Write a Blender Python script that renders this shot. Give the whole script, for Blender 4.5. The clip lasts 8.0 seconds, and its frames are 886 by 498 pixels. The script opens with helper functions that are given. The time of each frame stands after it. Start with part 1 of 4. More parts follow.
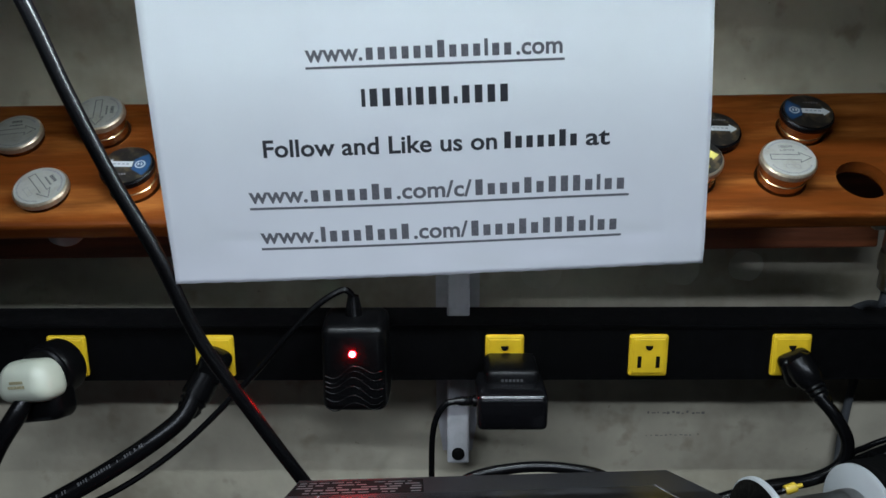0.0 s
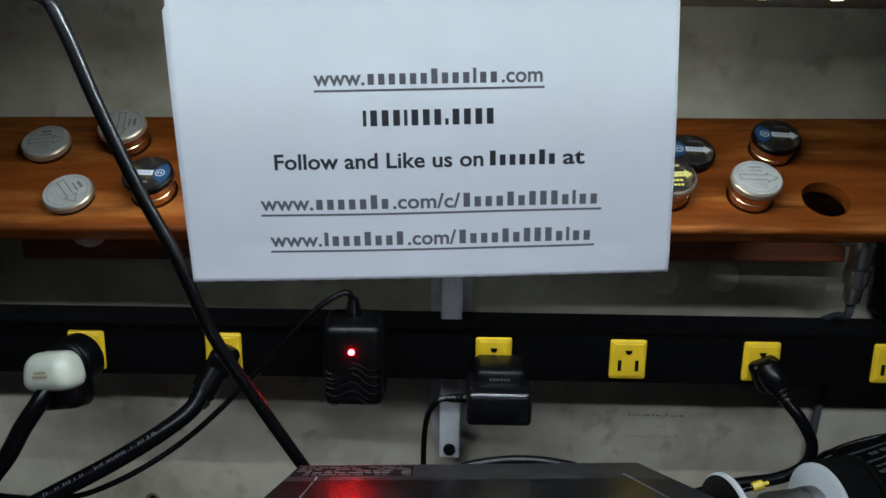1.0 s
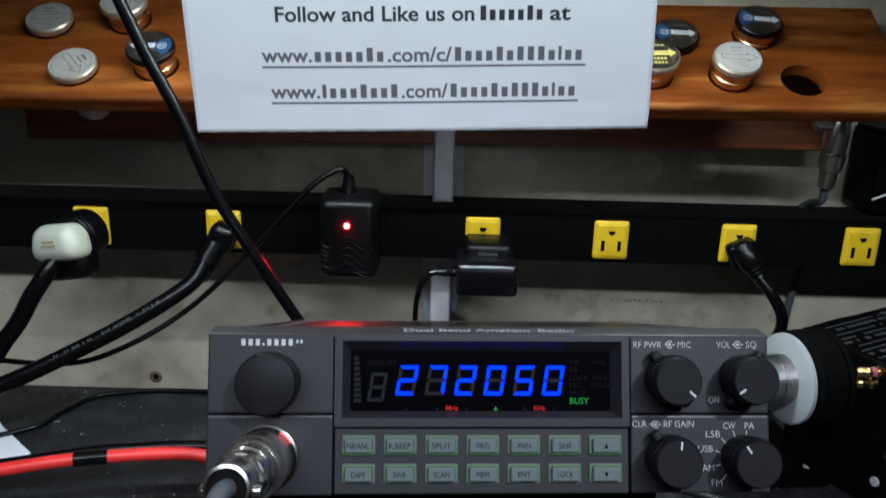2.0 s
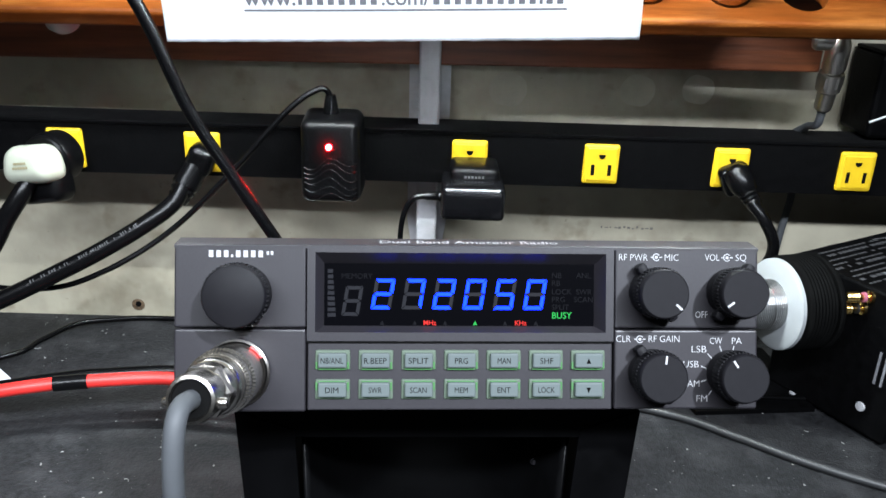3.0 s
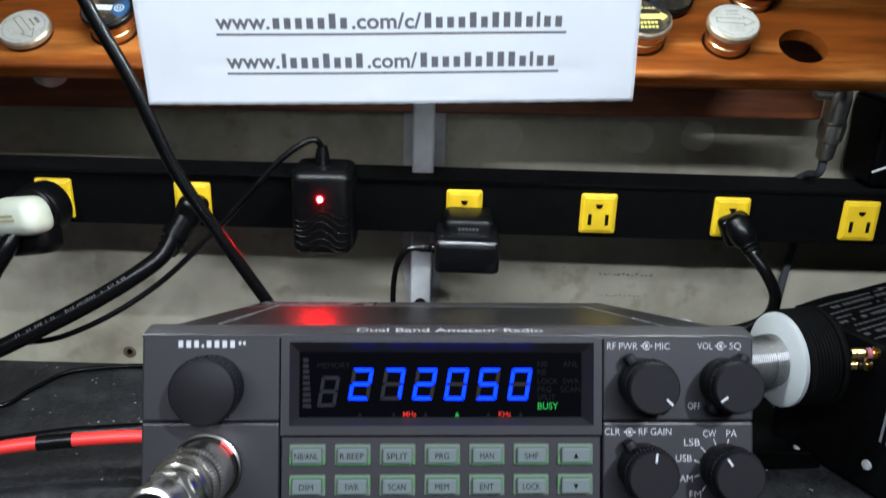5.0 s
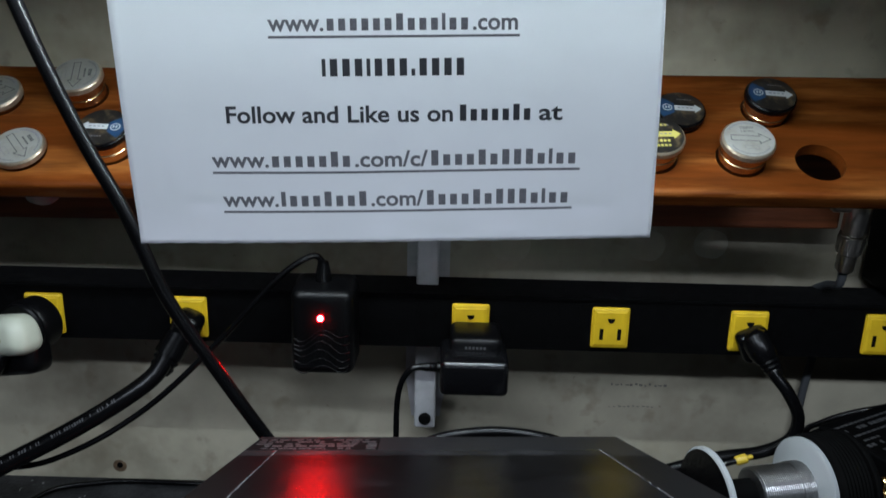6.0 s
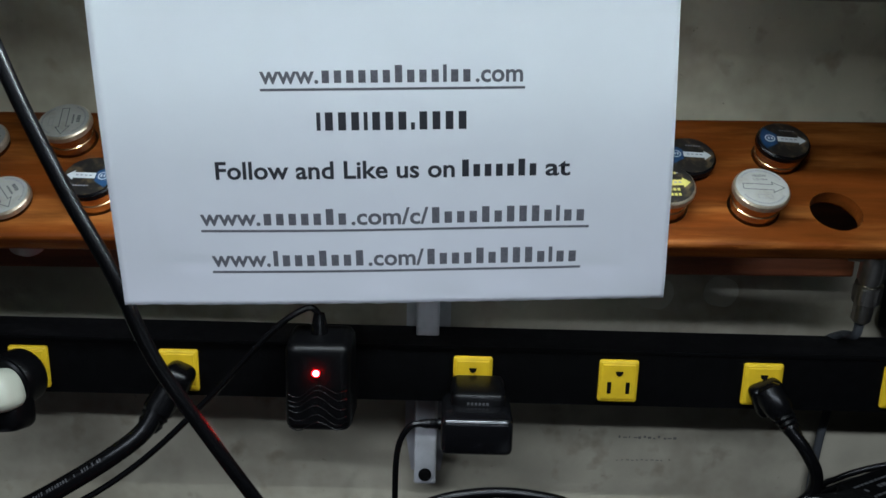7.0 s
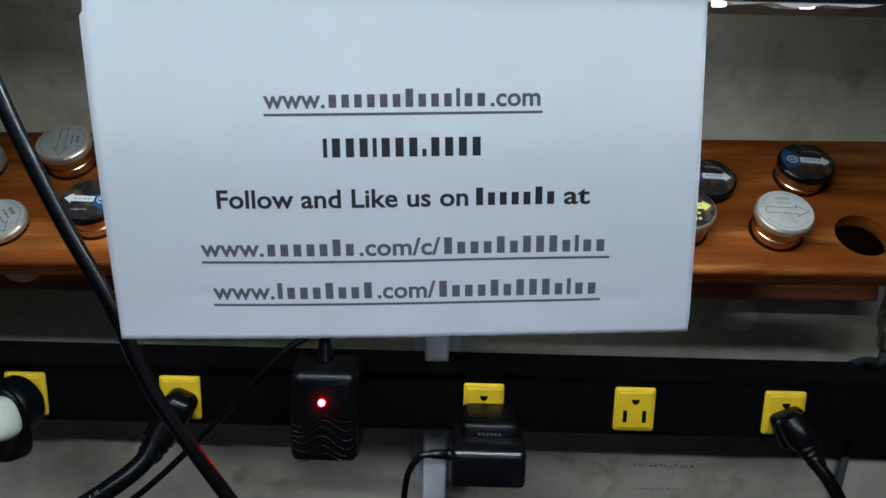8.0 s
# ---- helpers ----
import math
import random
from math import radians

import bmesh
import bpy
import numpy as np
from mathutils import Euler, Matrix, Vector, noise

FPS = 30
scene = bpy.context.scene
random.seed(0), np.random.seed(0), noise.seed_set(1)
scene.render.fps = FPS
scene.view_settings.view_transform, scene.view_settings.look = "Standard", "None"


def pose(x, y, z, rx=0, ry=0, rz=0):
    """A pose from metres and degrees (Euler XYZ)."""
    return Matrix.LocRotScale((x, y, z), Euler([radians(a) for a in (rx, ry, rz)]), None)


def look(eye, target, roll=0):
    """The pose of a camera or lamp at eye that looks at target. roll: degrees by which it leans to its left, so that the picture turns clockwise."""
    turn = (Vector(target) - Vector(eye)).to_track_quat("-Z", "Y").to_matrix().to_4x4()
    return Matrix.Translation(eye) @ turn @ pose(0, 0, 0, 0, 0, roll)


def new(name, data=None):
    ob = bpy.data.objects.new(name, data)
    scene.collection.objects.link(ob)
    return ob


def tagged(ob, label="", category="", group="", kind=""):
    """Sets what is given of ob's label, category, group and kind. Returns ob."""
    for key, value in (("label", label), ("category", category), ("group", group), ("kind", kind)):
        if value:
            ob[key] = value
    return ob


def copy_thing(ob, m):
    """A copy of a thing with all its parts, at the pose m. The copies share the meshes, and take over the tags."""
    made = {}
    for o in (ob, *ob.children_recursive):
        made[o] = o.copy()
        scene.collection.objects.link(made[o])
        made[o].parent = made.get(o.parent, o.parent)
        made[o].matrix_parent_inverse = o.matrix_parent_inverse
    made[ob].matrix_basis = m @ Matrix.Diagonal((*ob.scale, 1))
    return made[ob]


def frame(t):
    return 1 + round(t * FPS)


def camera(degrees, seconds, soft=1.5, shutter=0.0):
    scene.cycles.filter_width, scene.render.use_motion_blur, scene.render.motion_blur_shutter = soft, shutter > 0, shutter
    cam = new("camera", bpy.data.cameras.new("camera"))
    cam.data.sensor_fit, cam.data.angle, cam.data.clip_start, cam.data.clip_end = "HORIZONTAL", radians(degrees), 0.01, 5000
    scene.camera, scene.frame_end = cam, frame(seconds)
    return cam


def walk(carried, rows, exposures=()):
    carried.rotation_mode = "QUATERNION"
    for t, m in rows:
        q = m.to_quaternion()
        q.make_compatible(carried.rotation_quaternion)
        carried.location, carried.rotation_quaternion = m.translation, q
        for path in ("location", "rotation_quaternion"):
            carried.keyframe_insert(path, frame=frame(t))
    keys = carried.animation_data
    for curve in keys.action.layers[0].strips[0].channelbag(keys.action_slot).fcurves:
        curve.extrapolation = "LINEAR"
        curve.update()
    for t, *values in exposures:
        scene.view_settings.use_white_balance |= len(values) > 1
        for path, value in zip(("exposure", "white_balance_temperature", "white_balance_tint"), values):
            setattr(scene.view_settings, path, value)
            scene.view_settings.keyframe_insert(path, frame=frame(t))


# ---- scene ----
cam = camera(57.0, 8.0, shutter=0.4)
PATH = [
    (0, (0.011, 0.009, 0.321), (0.003, 1.942, -0.193), -0.2),
    (0.5, (0.013, -0.011, 0.328), (-0.015, 1.924, -0.176), 0.1),
    (1, (0.017, -0.027, 0.328), (-0.001, 1.913, -0.159), 0.8),
    (1.5, (0.020, -0.047, 0.315), (0.011, 1.882, -0.214), 1.2),
    (2, (0.019, -0.060, 0.292), (0.021, 1.844, -0.321), 1.6),
    (2.2, (0.020, -0.060, 0.290), (0.028, 1.831, -0.361), 1.7),
    (3.5, (0.026, -0.045, 0.275), (0.052, 1.792, -0.515), 2),
    (4, (0.028, -0.042, 0.275), (0.051, 1.788, -0.534), 1.9),
    (4.2, (0.029, -0.039, 0.275), (0.048, 1.794, -0.525), 1.7),
    (5.3, (0.032, -0.030, 0.305), (0.035, 1.856, -0.360), 1.7),
    (5.5, (0.029, -0.025, 0.310), (0.035, 1.872, -0.323), 1.5),
    (6, (0.028, -0.003, 0.322), (0.028, 1.912, -0.253), 1.5),
    (6.5, (0.025, 0.006, 0.325), (0.027, 1.934, -0.204), 1.4),
    (7, (0.027, 0.018, 0.329), (0.026, 1.952, -0.178), 1.4),
    (7.5, (0.025, 0.026, 0.332), (0.017, 1.965, -0.158), 1.4),
    (8, (0.024, 0.035, 0.333), (0.010, 1.975, -0.152), 1.3),
]
EXPOSURES = [(0, -0.44, 5850, 10), (1.0, -0.53, 5850, 10), (1.5, -0.46, 5850, 10), (2.2, 0.10, 5950, 10), (3.3, 1.42, 6150, 11), (4.2, 1.46, 6150, 11), (5.3, 0.02, 5950, 10), (6, -0.58, 5850, 10), (7, -0.55, 5850, 10), (8, -0.60, 5700, 10)]
walk(cam, [(t, look(eye, target, roll)) for t, eye, target, roll in PATH], EXPOSURES)

# ---- world and light ----
world = bpy.data.worlds.new("World")
scene.world = world
world.use_nodes = True
world.node_tree.nodes["Background"].inputs[0].default_value = (0.9, 0.95, 1.0, 1)
world.node_tree.nodes["Background"].inputs[1].default_value = 0.004


def area_lamp(name, m, sx, sy, watts, colour):
    data = bpy.data.lights.new(name, "AREA")
    data.shape, data.size, data.size_y, data.energy, data.color = "RECTANGLE", sx, sy, watts, colour
    ob = new(name, data)
    ob.matrix_world = m
    return ob


# the shaded bench lamp at the right, aimed at the radio; the long tube light of the room; the strip of small lamps under the shelf
bench_lamp = bpy.data.lights.new("bench_lamp_light", "SPOT")
bench_lamp.energy, bench_lamp.color, bench_lamp.shadow_soft_size = 74.0, (0.90, 0.955, 1.0), 0.025
bench_lamp.spot_size, bench_lamp.spot_blend = math.radians(30), 1.0
new("bench_lamp_light", bench_lamp).matrix_world = look((0.49, -0.57, 1.06), (0.035, 0.085, 0.065))
area_lamp("tube_light", look((-0.10, -0.95, 1.25), (0.0, 0.45, 0.08)), 1.5, 0.05, 26, (0.91, 0.96, 1.0))
area_lamp("strip_lamp_light", look((0.01, 0.346, 0.3485), (0.01, 0.340, 0.30)), 0.36, 0.005, 1.9, (0.93, 1.0, 0.96))


# ---- materials ----
def material(name, colour, rough=0.5, metal=0.0, vary=0.0, scale=40.0, bump=0.0, bump_scale=300.0, second=None,
             second_scale=6.0, spec=0.5, stretch=None, coat=0.0):
    m = bpy.data.materials.new(name)
    m.use_nodes = True
    nt = m.node_tree
    b = nt.nodes["Principled BSDF"]
    b.inputs["Roughness"].default_value = rough
    b.inputs["Metallic"].default_value = metal
    b.inputs["Specular IOR Level"].default_value = spec
    b.inputs["Coat Weight"].default_value = coat
    b.inputs["Base Color"].default_value = (*colour, 1)
    co = nt.nodes.new("ShaderNodeTexCoord")
    src = co.outputs["Object"]
    if stretch:
        mp = nt.nodes.new("ShaderNodeMapping")
        mp.inputs["Scale"].default_value = stretch
        nt.links.new(src, mp.inputs[0])
        src = mp.outputs[0]
    if vary or second:
        n1 = nt.nodes.new("ShaderNodeTexNoise")
        n1.inputs["Scale"].default_value = scale
        n1.inputs["Detail"].default_value = 6
        nt.links.new(src, n1.inputs[0])
        r = nt.nodes.new("ShaderNodeValToRGB")
        r.color_ramp.elements[0].position, r.color_ramp.elements[1].position = 0.3, 0.7
        r.color_ramp.elements[0].color = (*[max(0, c * (1 - vary)) for c in colour], 1)
        r.color_ramp.elements[1].color = (*[min(1, c * (1 + vary)) for c in colour], 1)
        nt.links.new(n1.outputs[0], r.inputs[0])
        out = r.outputs[0]
        if second:
            n2 = nt.nodes.new("ShaderNodeTexNoise")
            n2.inputs["Scale"].default_value = second_scale
            n2.inputs["Detail"].default_value = 5
            n2.inputs["Roughness"].default_value = 0.65
            nt.links.new(src, n2.inputs[0])
            r2 = nt.nodes.new("ShaderNodeValToRGB")
            r2.color_ramp.elements[0].position, r2.color_ramp.elements[1].position = 0.5, 0.72
            nt.links.new(n2.outputs[0], r2.inputs[0])
            mx = nt.nodes.new("ShaderNodeMix")
            mx.data_type = "RGBA"
            nt.links.new(r2.outputs[0], mx.inputs[0])
            nt.links.new(out, mx.inputs[6])
            mx.inputs[7].default_value = (*second, 1)
            out = mx.outputs[2]
        nt.links.new(out, b.inputs["Base Color"])
    if bump:
        n3 = nt.nodes.new("ShaderNodeTexNoise")
        n3.inputs["Scale"].default_value = bump_scale
        n3.inputs["Detail"].default_value = 4
        nt.links.new(src, n3.inputs[0])
        bp = nt.nodes.new("ShaderNodeBump")
        bp.inputs["Strength"].default_value = bump
        bp.inputs["Distance"].default_value = 0.001
        nt.links.new(n3.outputs[0], bp.inputs["Height"])
        nt.links.new(bp.outputs[0], b.inputs["Normal"])
    return m


def glowing(name, colour, strength, base=(0.003, 0.003, 0.003)):
    m = material(name, base, 0.5, spec=0.1)
    b = m.node_tree.nodes["Principled BSDF"]
    b.inputs["Emission Color"].default_value = (*colour, 1)
    b.inputs["Emission Strength"].default_value = strength
    return m


WALL = material("wall_paint", (0.385, 0.355, 0.272), 0.6, vary=0.17, scale=22, second=(0.19, 0.165, 0.12), second_scale=7.0, bump=0.25, bump_scale=160)
nt = WALL.node_tree
wall_bsdf = nt.nodes["Principled BSDF"]
wall_under = wall_bsdf.inputs["Base Color"].links[0].from_socket
wall_co = nt.nodes.new("ShaderNodeTexCoord")
for speck_scale, low, high, tone in ((180.0, 0.70, 0.77, (0.19, 0.165, 0.12)), (48.0, 0.60, 0.76, (0.22, 0.19, 0.135))):
    speck = nt.nodes.new("ShaderNodeTexNoise")
    speck.inputs["Scale"].default_value, speck.inputs["Detail"].default_value = speck_scale, 3
    nt.links.new(wall_co.outputs["Object"], speck.inputs[0])
    cutoff = nt.nodes.new("ShaderNodeValToRGB")
    cutoff.color_ramp.elements[0].position, cutoff.color_ramp.elements[1].position = low, high
    nt.links.new(speck.outputs[0], cutoff.inputs[0])
    over = nt.nodes.new("ShaderNodeMix")
    over.data_type = "RGBA"
    over.inputs[7].default_value = (*tone, 1)
    nt.links.new(cutoff.outputs[0], over.inputs[0])
    nt.links.new(wall_under, over.inputs[6])
    wall_under = over.outputs[2]
nt.links.new(wall_under, wall_bsdf.inputs["Base Color"])
ROOM = material("room_paint", (0.075, 0.072, 0.066), 0.8, vary=0.05, scale=3)
MAT = material("bench_mat", (0.0100, 0.0102, 0.0114), 0.66, vary=0.65, scale=260, second=(0.030, 0.030, 0.032), second_scale=34, bump=0.9, bump_scale=520, spec=0.3)
FLAKE = material("dust_flake", (0.20, 0.20, 0.195), 0.7)
WOOD = material("cedar", (0.086, 0.0215, 0.0030), 0.40, vary=0.42, scale=6, second=(0.235, 0.086, 0.018), second_scale=2.4, bump=0.2, bump_scale=30, stretch=(2.2, 17, 17), spec=0.09)
DARKWOOD = material("dark_cedar", (0.17, 0.05, 0.018), 0.5, vary=0.5, scale=9, bump=0.3, bump_scale=30, stretch=(1.2, 16, 16))
SHELF = material("shelf_board", (0.16, 0.12, 0.09), 0.6, vary=0.25, scale=14, stretch=(1, 8, 8))
STRIP = material("black_enamel", (0.0017, 0.0017, 0.0019), 0.5, spec=0.05, vary=0.35, scale=160, bump=0.15, bump_scale=500)
YELLOW = material("yellow_nylon", (0.56, 0.37, 0.008), 0.42, vary=0.08, scale=120)
SLOT = material("slot_black", (0.003, 0.003, 0.003), 0.8, spec=0.05)
RUBBER = material("black_rubber", (0.0018, 0.0018, 0.0021), 0.27, spec=0.2, vary=0.2, scale=200, bump=0.15, bump_scale=300)
PLASTIC = material("black_plastic", (0.0022, 0.0022, 0.0025), 0.30, spec=0.12, vary=0.2, scale=200, bump=0.12, bump_scale=900)
DARKCORD = material("dark_cord", (0.022, 0.0225, 0.024), 0.45, vary=0.15, scale=120)
GREYCORD = material("grey_cord", (0.050, 0.054, 0.059), 0.65, vary=0.12, scale=100)
IVORY = material("ivory_nylon", (0.42, 0.44, 0.36), 0.32, vary=0.05, scale=80)
BEZEL = material("radio_bezel", (0.0150, 0.0136, 0.0164), 0.42, vary=0.14, scale=1400, second=(0.0172, 0.0157, 0.0186), second_scale=60, bump=0.05, bump_scale=3500, spec=0.4)
COVER = material("radio_cover", (0.010, 0.010, 0.011), 0.40, spec=0.3, vary=0.15, scale=300, bump=0.15, bump_scale=1600)
RIBBED = material("ribbed_cover", (0.008, 0.008, 0.0092), 0.27, spec=1.0, vary=0.4, scale=60, second=(0.03, 0.03, 0.033), second_scale=35)
WORN = material("worn_edge", (0.22, 0.22, 0.22), 0.6, vary=0.5, scale=900)
KNOB = material("knob_rubber", (0.0058, 0.0055, 0.0068), 0.55, spec=0.12, vary=0.1, scale=500, bump=0.015, bump_scale=3000)
WINDOW = material("display_filter", (0.001, 0.001, 0.0015), 0.2, spec=0.08)
GHOST = material("unlit_segment", (0.006, 0.006, 0.008), 0.6, spec=0.1)
FAINT = material("unlit_legend", (0.0025, 0.0025, 0.0035), 0.6, spec=0.05)
BLUE = glowing("blue_segment", (0.003, 0.017, 1.0), 4.2)
RED = glowing("red_legend", (1.0, 0.03, 0.02), 0.55)
GREEN = glowing("green_legend", (0.05, 1.0, 0.15), 0.3)
LEDRED = glowing("red_lamp", (1.0, 0.0012, 0.0012), 1000)
LEDCORE = glowing("red_lamp_core", (1.0, 0.7, 0.65), 25)
CAP = glowing("key_cap", (0.40, 0.60, 0.60), 0.010, base=(0.078, 0.092, 0.092))
KEYFRAME = glowing("key_frame", (0.20, 0.80, 0.16), 0.008, base=(0.075, 0.095, 0.075))
KEYGLOW = glowing("key_glow", (0.14, 0.90, 0.06), 0.021, base=(0.05, 0.12, 0.05))
WHITEINK = material("white_ink", (0.34, 0.34, 0.35), 0.5)
GREYINK = material("faded_ink", (0.045, 0.045, 0.048), 0.5)
BLACKINK = material("black_ink", (0.03, 0.032, 0.038), 0.55, vary=0.2, scale=900)
LINKINK = material("grey_ink", (0.14, 0.14, 0.155), 0.55, vary=0.2, scale=900)
CHROME = material("nickel", (0.55, 0.52, 0.48), 0.24, 1.0, vary=0.08, scale=150, bump=0.1, bump_scale=250)
NICKEL = material("satin_nickel", (0.60, 0.57, 0.52), 0.28, 1.0, vary=0.1, scale=200)
OLIVE = material("olive_ink", (0.34, 0.30, 0.07), 0.5)
STEEL = material("galvanised_steel", (0.46, 0.46, 0.48), 0.42, 0.15, vary=0.2, scale=60, second=(0.22, 0.22, 0.22), second_scale=15)
AGED = material("aged_silver", (0.38, 0.32, 0.24), 0.34, 0.8, vary=0.15, scale=300)
BRASS = material("copper_brass", (0.58, 0.40, 0.20), 0.24, 1.0, vary=0.15, scale=80)
GOLD = material("gold_plate", (0.85, 0.60, 0.22), 0.2, 1.0)
SILVERFACE = material("silver_label", (0.27, 0.268, 0.245), 0.45, 0.25, vary=0.10, scale=150, second=(0.19, 0.178, 0.15), second_scale=70)
DARKFACE = material("dark_label", (0.006, 0.0055, 0.005), 0.38, vary=0.3, scale=300, second=(0.085, 0.060, 0.030), second_scale=130)
BLUEFACE = material("blue_label", (0.008, 0.030, 0.075), 0.4)
WHITEPL = material("white_plastic", (0.31, 0.325, 0.335), 0.42, vary=0.04, scale=60)
SOLDER = material("solder_wire", (0.45, 0.45, 0.45), 0.30, 1.0, vary=0.1, scale=400)
REDCORD = material("red_insulation", (0.52, 0.022, 0.018), 0.42, vary=0.12, scale=80)
YELLOWTIP = material("yellow_tip", (0.50, 0.35, 0.025), 0.4)
LEDTAPE = material("lamp_tape", (0.7, 0.7, 0.66), 0.45, vary=0.08, scale=90)
CHIP = glowing("lamp_chip", (1.0, 0.85, 0.35), 6.0, base=(0.8, 0.7, 0.3))

PAPER = material("paper", (0.84, 0.85, 0.90), 0.65, vary=0.02, scale=30, bump=0.22, bump_scale=60)
nt = PAPER.node_tree
tr = nt.nodes.new("ShaderNodeBsdfTranslucent")
tr.inputs[0].default_value = (0.84, 0.88, 0.82, 1)
mixs = nt.nodes.new("ShaderNodeMixShader")
mixs.inputs[0].default_value = 0.17
nt.links.new(nt.nodes["Principled BSDF"].outputs[0], mixs.inputs[1])
nt.links.new(tr.outputs[0], mixs.inputs[2])
nt.links.new(mixs.outputs[0], nt.nodes["Material Output"].inputs[0])


# ---- mesh helpers ----
MM = 0.001


def part(name, bm, mat, parent=None, label="", smooth=False):
    me = bpy.data.meshes.new(name)
    bmesh.ops.recalc_face_normals(bm, faces=bm.faces)
    if smooth:
        for f in bm.faces:
            f.smooth = True
        for e in bm.edges:
            if len(e.link_faces) == 2 and e.calc_face_angle(0) > 0.6:
                e.smooth = False
    bm.to_mesh(me)
    bm.free()
    me.materials.append(mat)
    ob = new(name, me)
    ob.parent = parent
    if label:
        ob["label"] = label
    return ob


def thing(name, m, label, category, group=""):
    ob = new(name)
    ob.empty_display_size = 0.01
    ob.matrix_world = m
    return tagged(ob, label, category, group)


def box(x0, x1, y0, y1, z0, z1, bevel=0.0, seg=2, bm=None):
    bm = bm or bmesh.new()
    made = bmesh.ops.create_cube(bm, size=1)["verts"]
    for v in made:
        v.co = Vector((x0 if v.co.x < 0 else x1, y0 if v.co.y < 0 else y1, z0 if v.co.z < 0 else z1))
    if bevel:
        edges = {e for v in made for e in v.link_edges}
        bmesh.ops.bevel(bm, geom=list(edges), offset=bevel, segments=seg, affect="EDGES", profile=0.5)
    return bm


def lathe(profile, n=40, bm=None, m=None):
    """Turns (radius, height) pairs round z."""
    bm = bm or bmesh.new()
    rings = []
    for r, h in profile:
        ring = []
        for i in range(n):
            a = 2 * math.pi * i / n
            p = Vector((r * math.cos(a), r * math.sin(a), h))
            ring.append(bm.verts.new(m @ p if m else p))
        rings.append(ring)
    for a, b in zip(rings, rings[1:]):
        for i in range(n):
            bm.faces.new((a[i], a[(i + 1) % n], b[(i + 1) % n], b[i]))
    if profile[0][0] > 1e-6:
        bm.faces.new(rings[0][::-1])
    if profile[-1][0] > 1e-6:
        bm.faces.new(rings[-1])
    return bm


def spline(points, steps=8):
    pts = [Vector(p) for p in points]
    pts = [2 * pts[0] - pts[1]] + pts + [2 * pts[-1] - pts[-2]]
    out = []
    for i in range(1, len(pts) - 2):
        a, b, c, d = pts[i - 1:i + 3]
        for k in range(steps):
            t = k / steps
            out.append(0.5 * (2 * b + (c - a) * t + (2 * a - 5 * b + 4 * c - d) * t * t + (3 * b - a - 3 * c + d) * t ** 3))
    return out + [pts[-2]]


def tube(points, r, n=10, steps=8, bm=None, flat=1.0):
    bm = bm or bmesh.new()
    path = spline(points, steps)
    up = Vector((0.13, 0.31, 0.94))
    rings = []
    for i, p in enumerate(path):
        d = (path[min(i + 1, len(path) - 1)] - path[max(i - 1, 0)]).normalized()
        s = d.cross(up)
        if s.length < 0.05:
            s = d.cross(Vector((1, 0, 0)))
        s.normalize()
        u = s.cross(d).normalized()
        up = u
        rings.append([bm.verts.new(p + (s * math.cos(a) + u * math.sin(a) * flat) * r) for a in [2 * math.pi * k / n for k in range(n)]])
    for a, b in zip(rings, rings[1:]):
        for i in range(n):
            bm.faces.new((a[i], a[(i + 1) % n], b[(i + 1) % n], b[i]))
    bm.faces.new(rings[0][::-1])
    bm.faces.new(rings[-1])
    return bm


def prism(outline, y0, y1, bm=None):
    """An outline in x, z drawn out from y0 to y1."""
    bm = bm or bmesh.new()
    a = [bm.verts.new((x, y0, z)) for x, z in outline]
    b = [bm.verts.new((x, y1, z)) for x, z in outline]
    bm.faces.new(a)
    bm.faces.new(b[::-1])
    for i in range(len(a)):
        j = (i + 1) % len(a)
        bm.faces.new((a[i], b[i], b[j], a[j]))
    return bm


def text(name, words, mat, parent, m, height=None, width=None, bold=0.0, thick=0.00004, align="LEFT"):
    """Raised lettering in local x, y; height is that of a capital, width the whole line's."""
    cu = bpy.data.curves.new(name, "FONT")
    cu.body, cu.align_x, cu.offset, cu.resolution_u = words, "LEFT", bold, 3
    tmp = bpy.data.objects.new(name, cu)
    scene.collection.objects.link(tmp)
    bpy.context.view_layer.update()
    me = bpy.data.meshes.new_from_object(tmp.evaluated_get(bpy.context.evaluated_depsgraph_get()))
    bpy.data.objects.remove(tmp)
    bpy.data.curves.remove(cu)
    xs = [v.co.x for v in me.vertices]
    w = max(xs) - min(xs)
    sy = height / 0.69 if height else width / w
    sx = width / w if width else sy
    shift = {"LEFT": -min(xs), "CENTER": -(min(xs) + max(xs)) / 2, "RIGHT": -max(xs)}[align]
    for v in me.vertices:
        v.co = Vector(((v.co.x + shift) * sx, v.co.y * sy, thick))
    me.materials.append(mat)
    ob = new(name, me)
    ob.parent = parent
    ob.matrix_local = m
    return ob


def bars(name, pattern, mat, parent, m, width, height, thick=0.00004):
    """Plain bars, one a character: each is (width, height) in letter units, None a gap."""
    unit = width / sum((p[0] + 0.12) for p in pattern)
    bm, x = bmesh.new(), 0.0
    for w, h, solid in pattern:
        if solid:
            a, b = x + 0.14 * w * unit, x + 0.86 * w * unit
            bm.faces.new([bm.verts.new((px, py, thick)) for px, py in ((a, 0), (b, 0), (b, h * height), (a, h * height))])
        x += (w + 0.12) * unit
    ob = part(name, bm, mat, parent)
    ob.matrix_local = m
    return ob


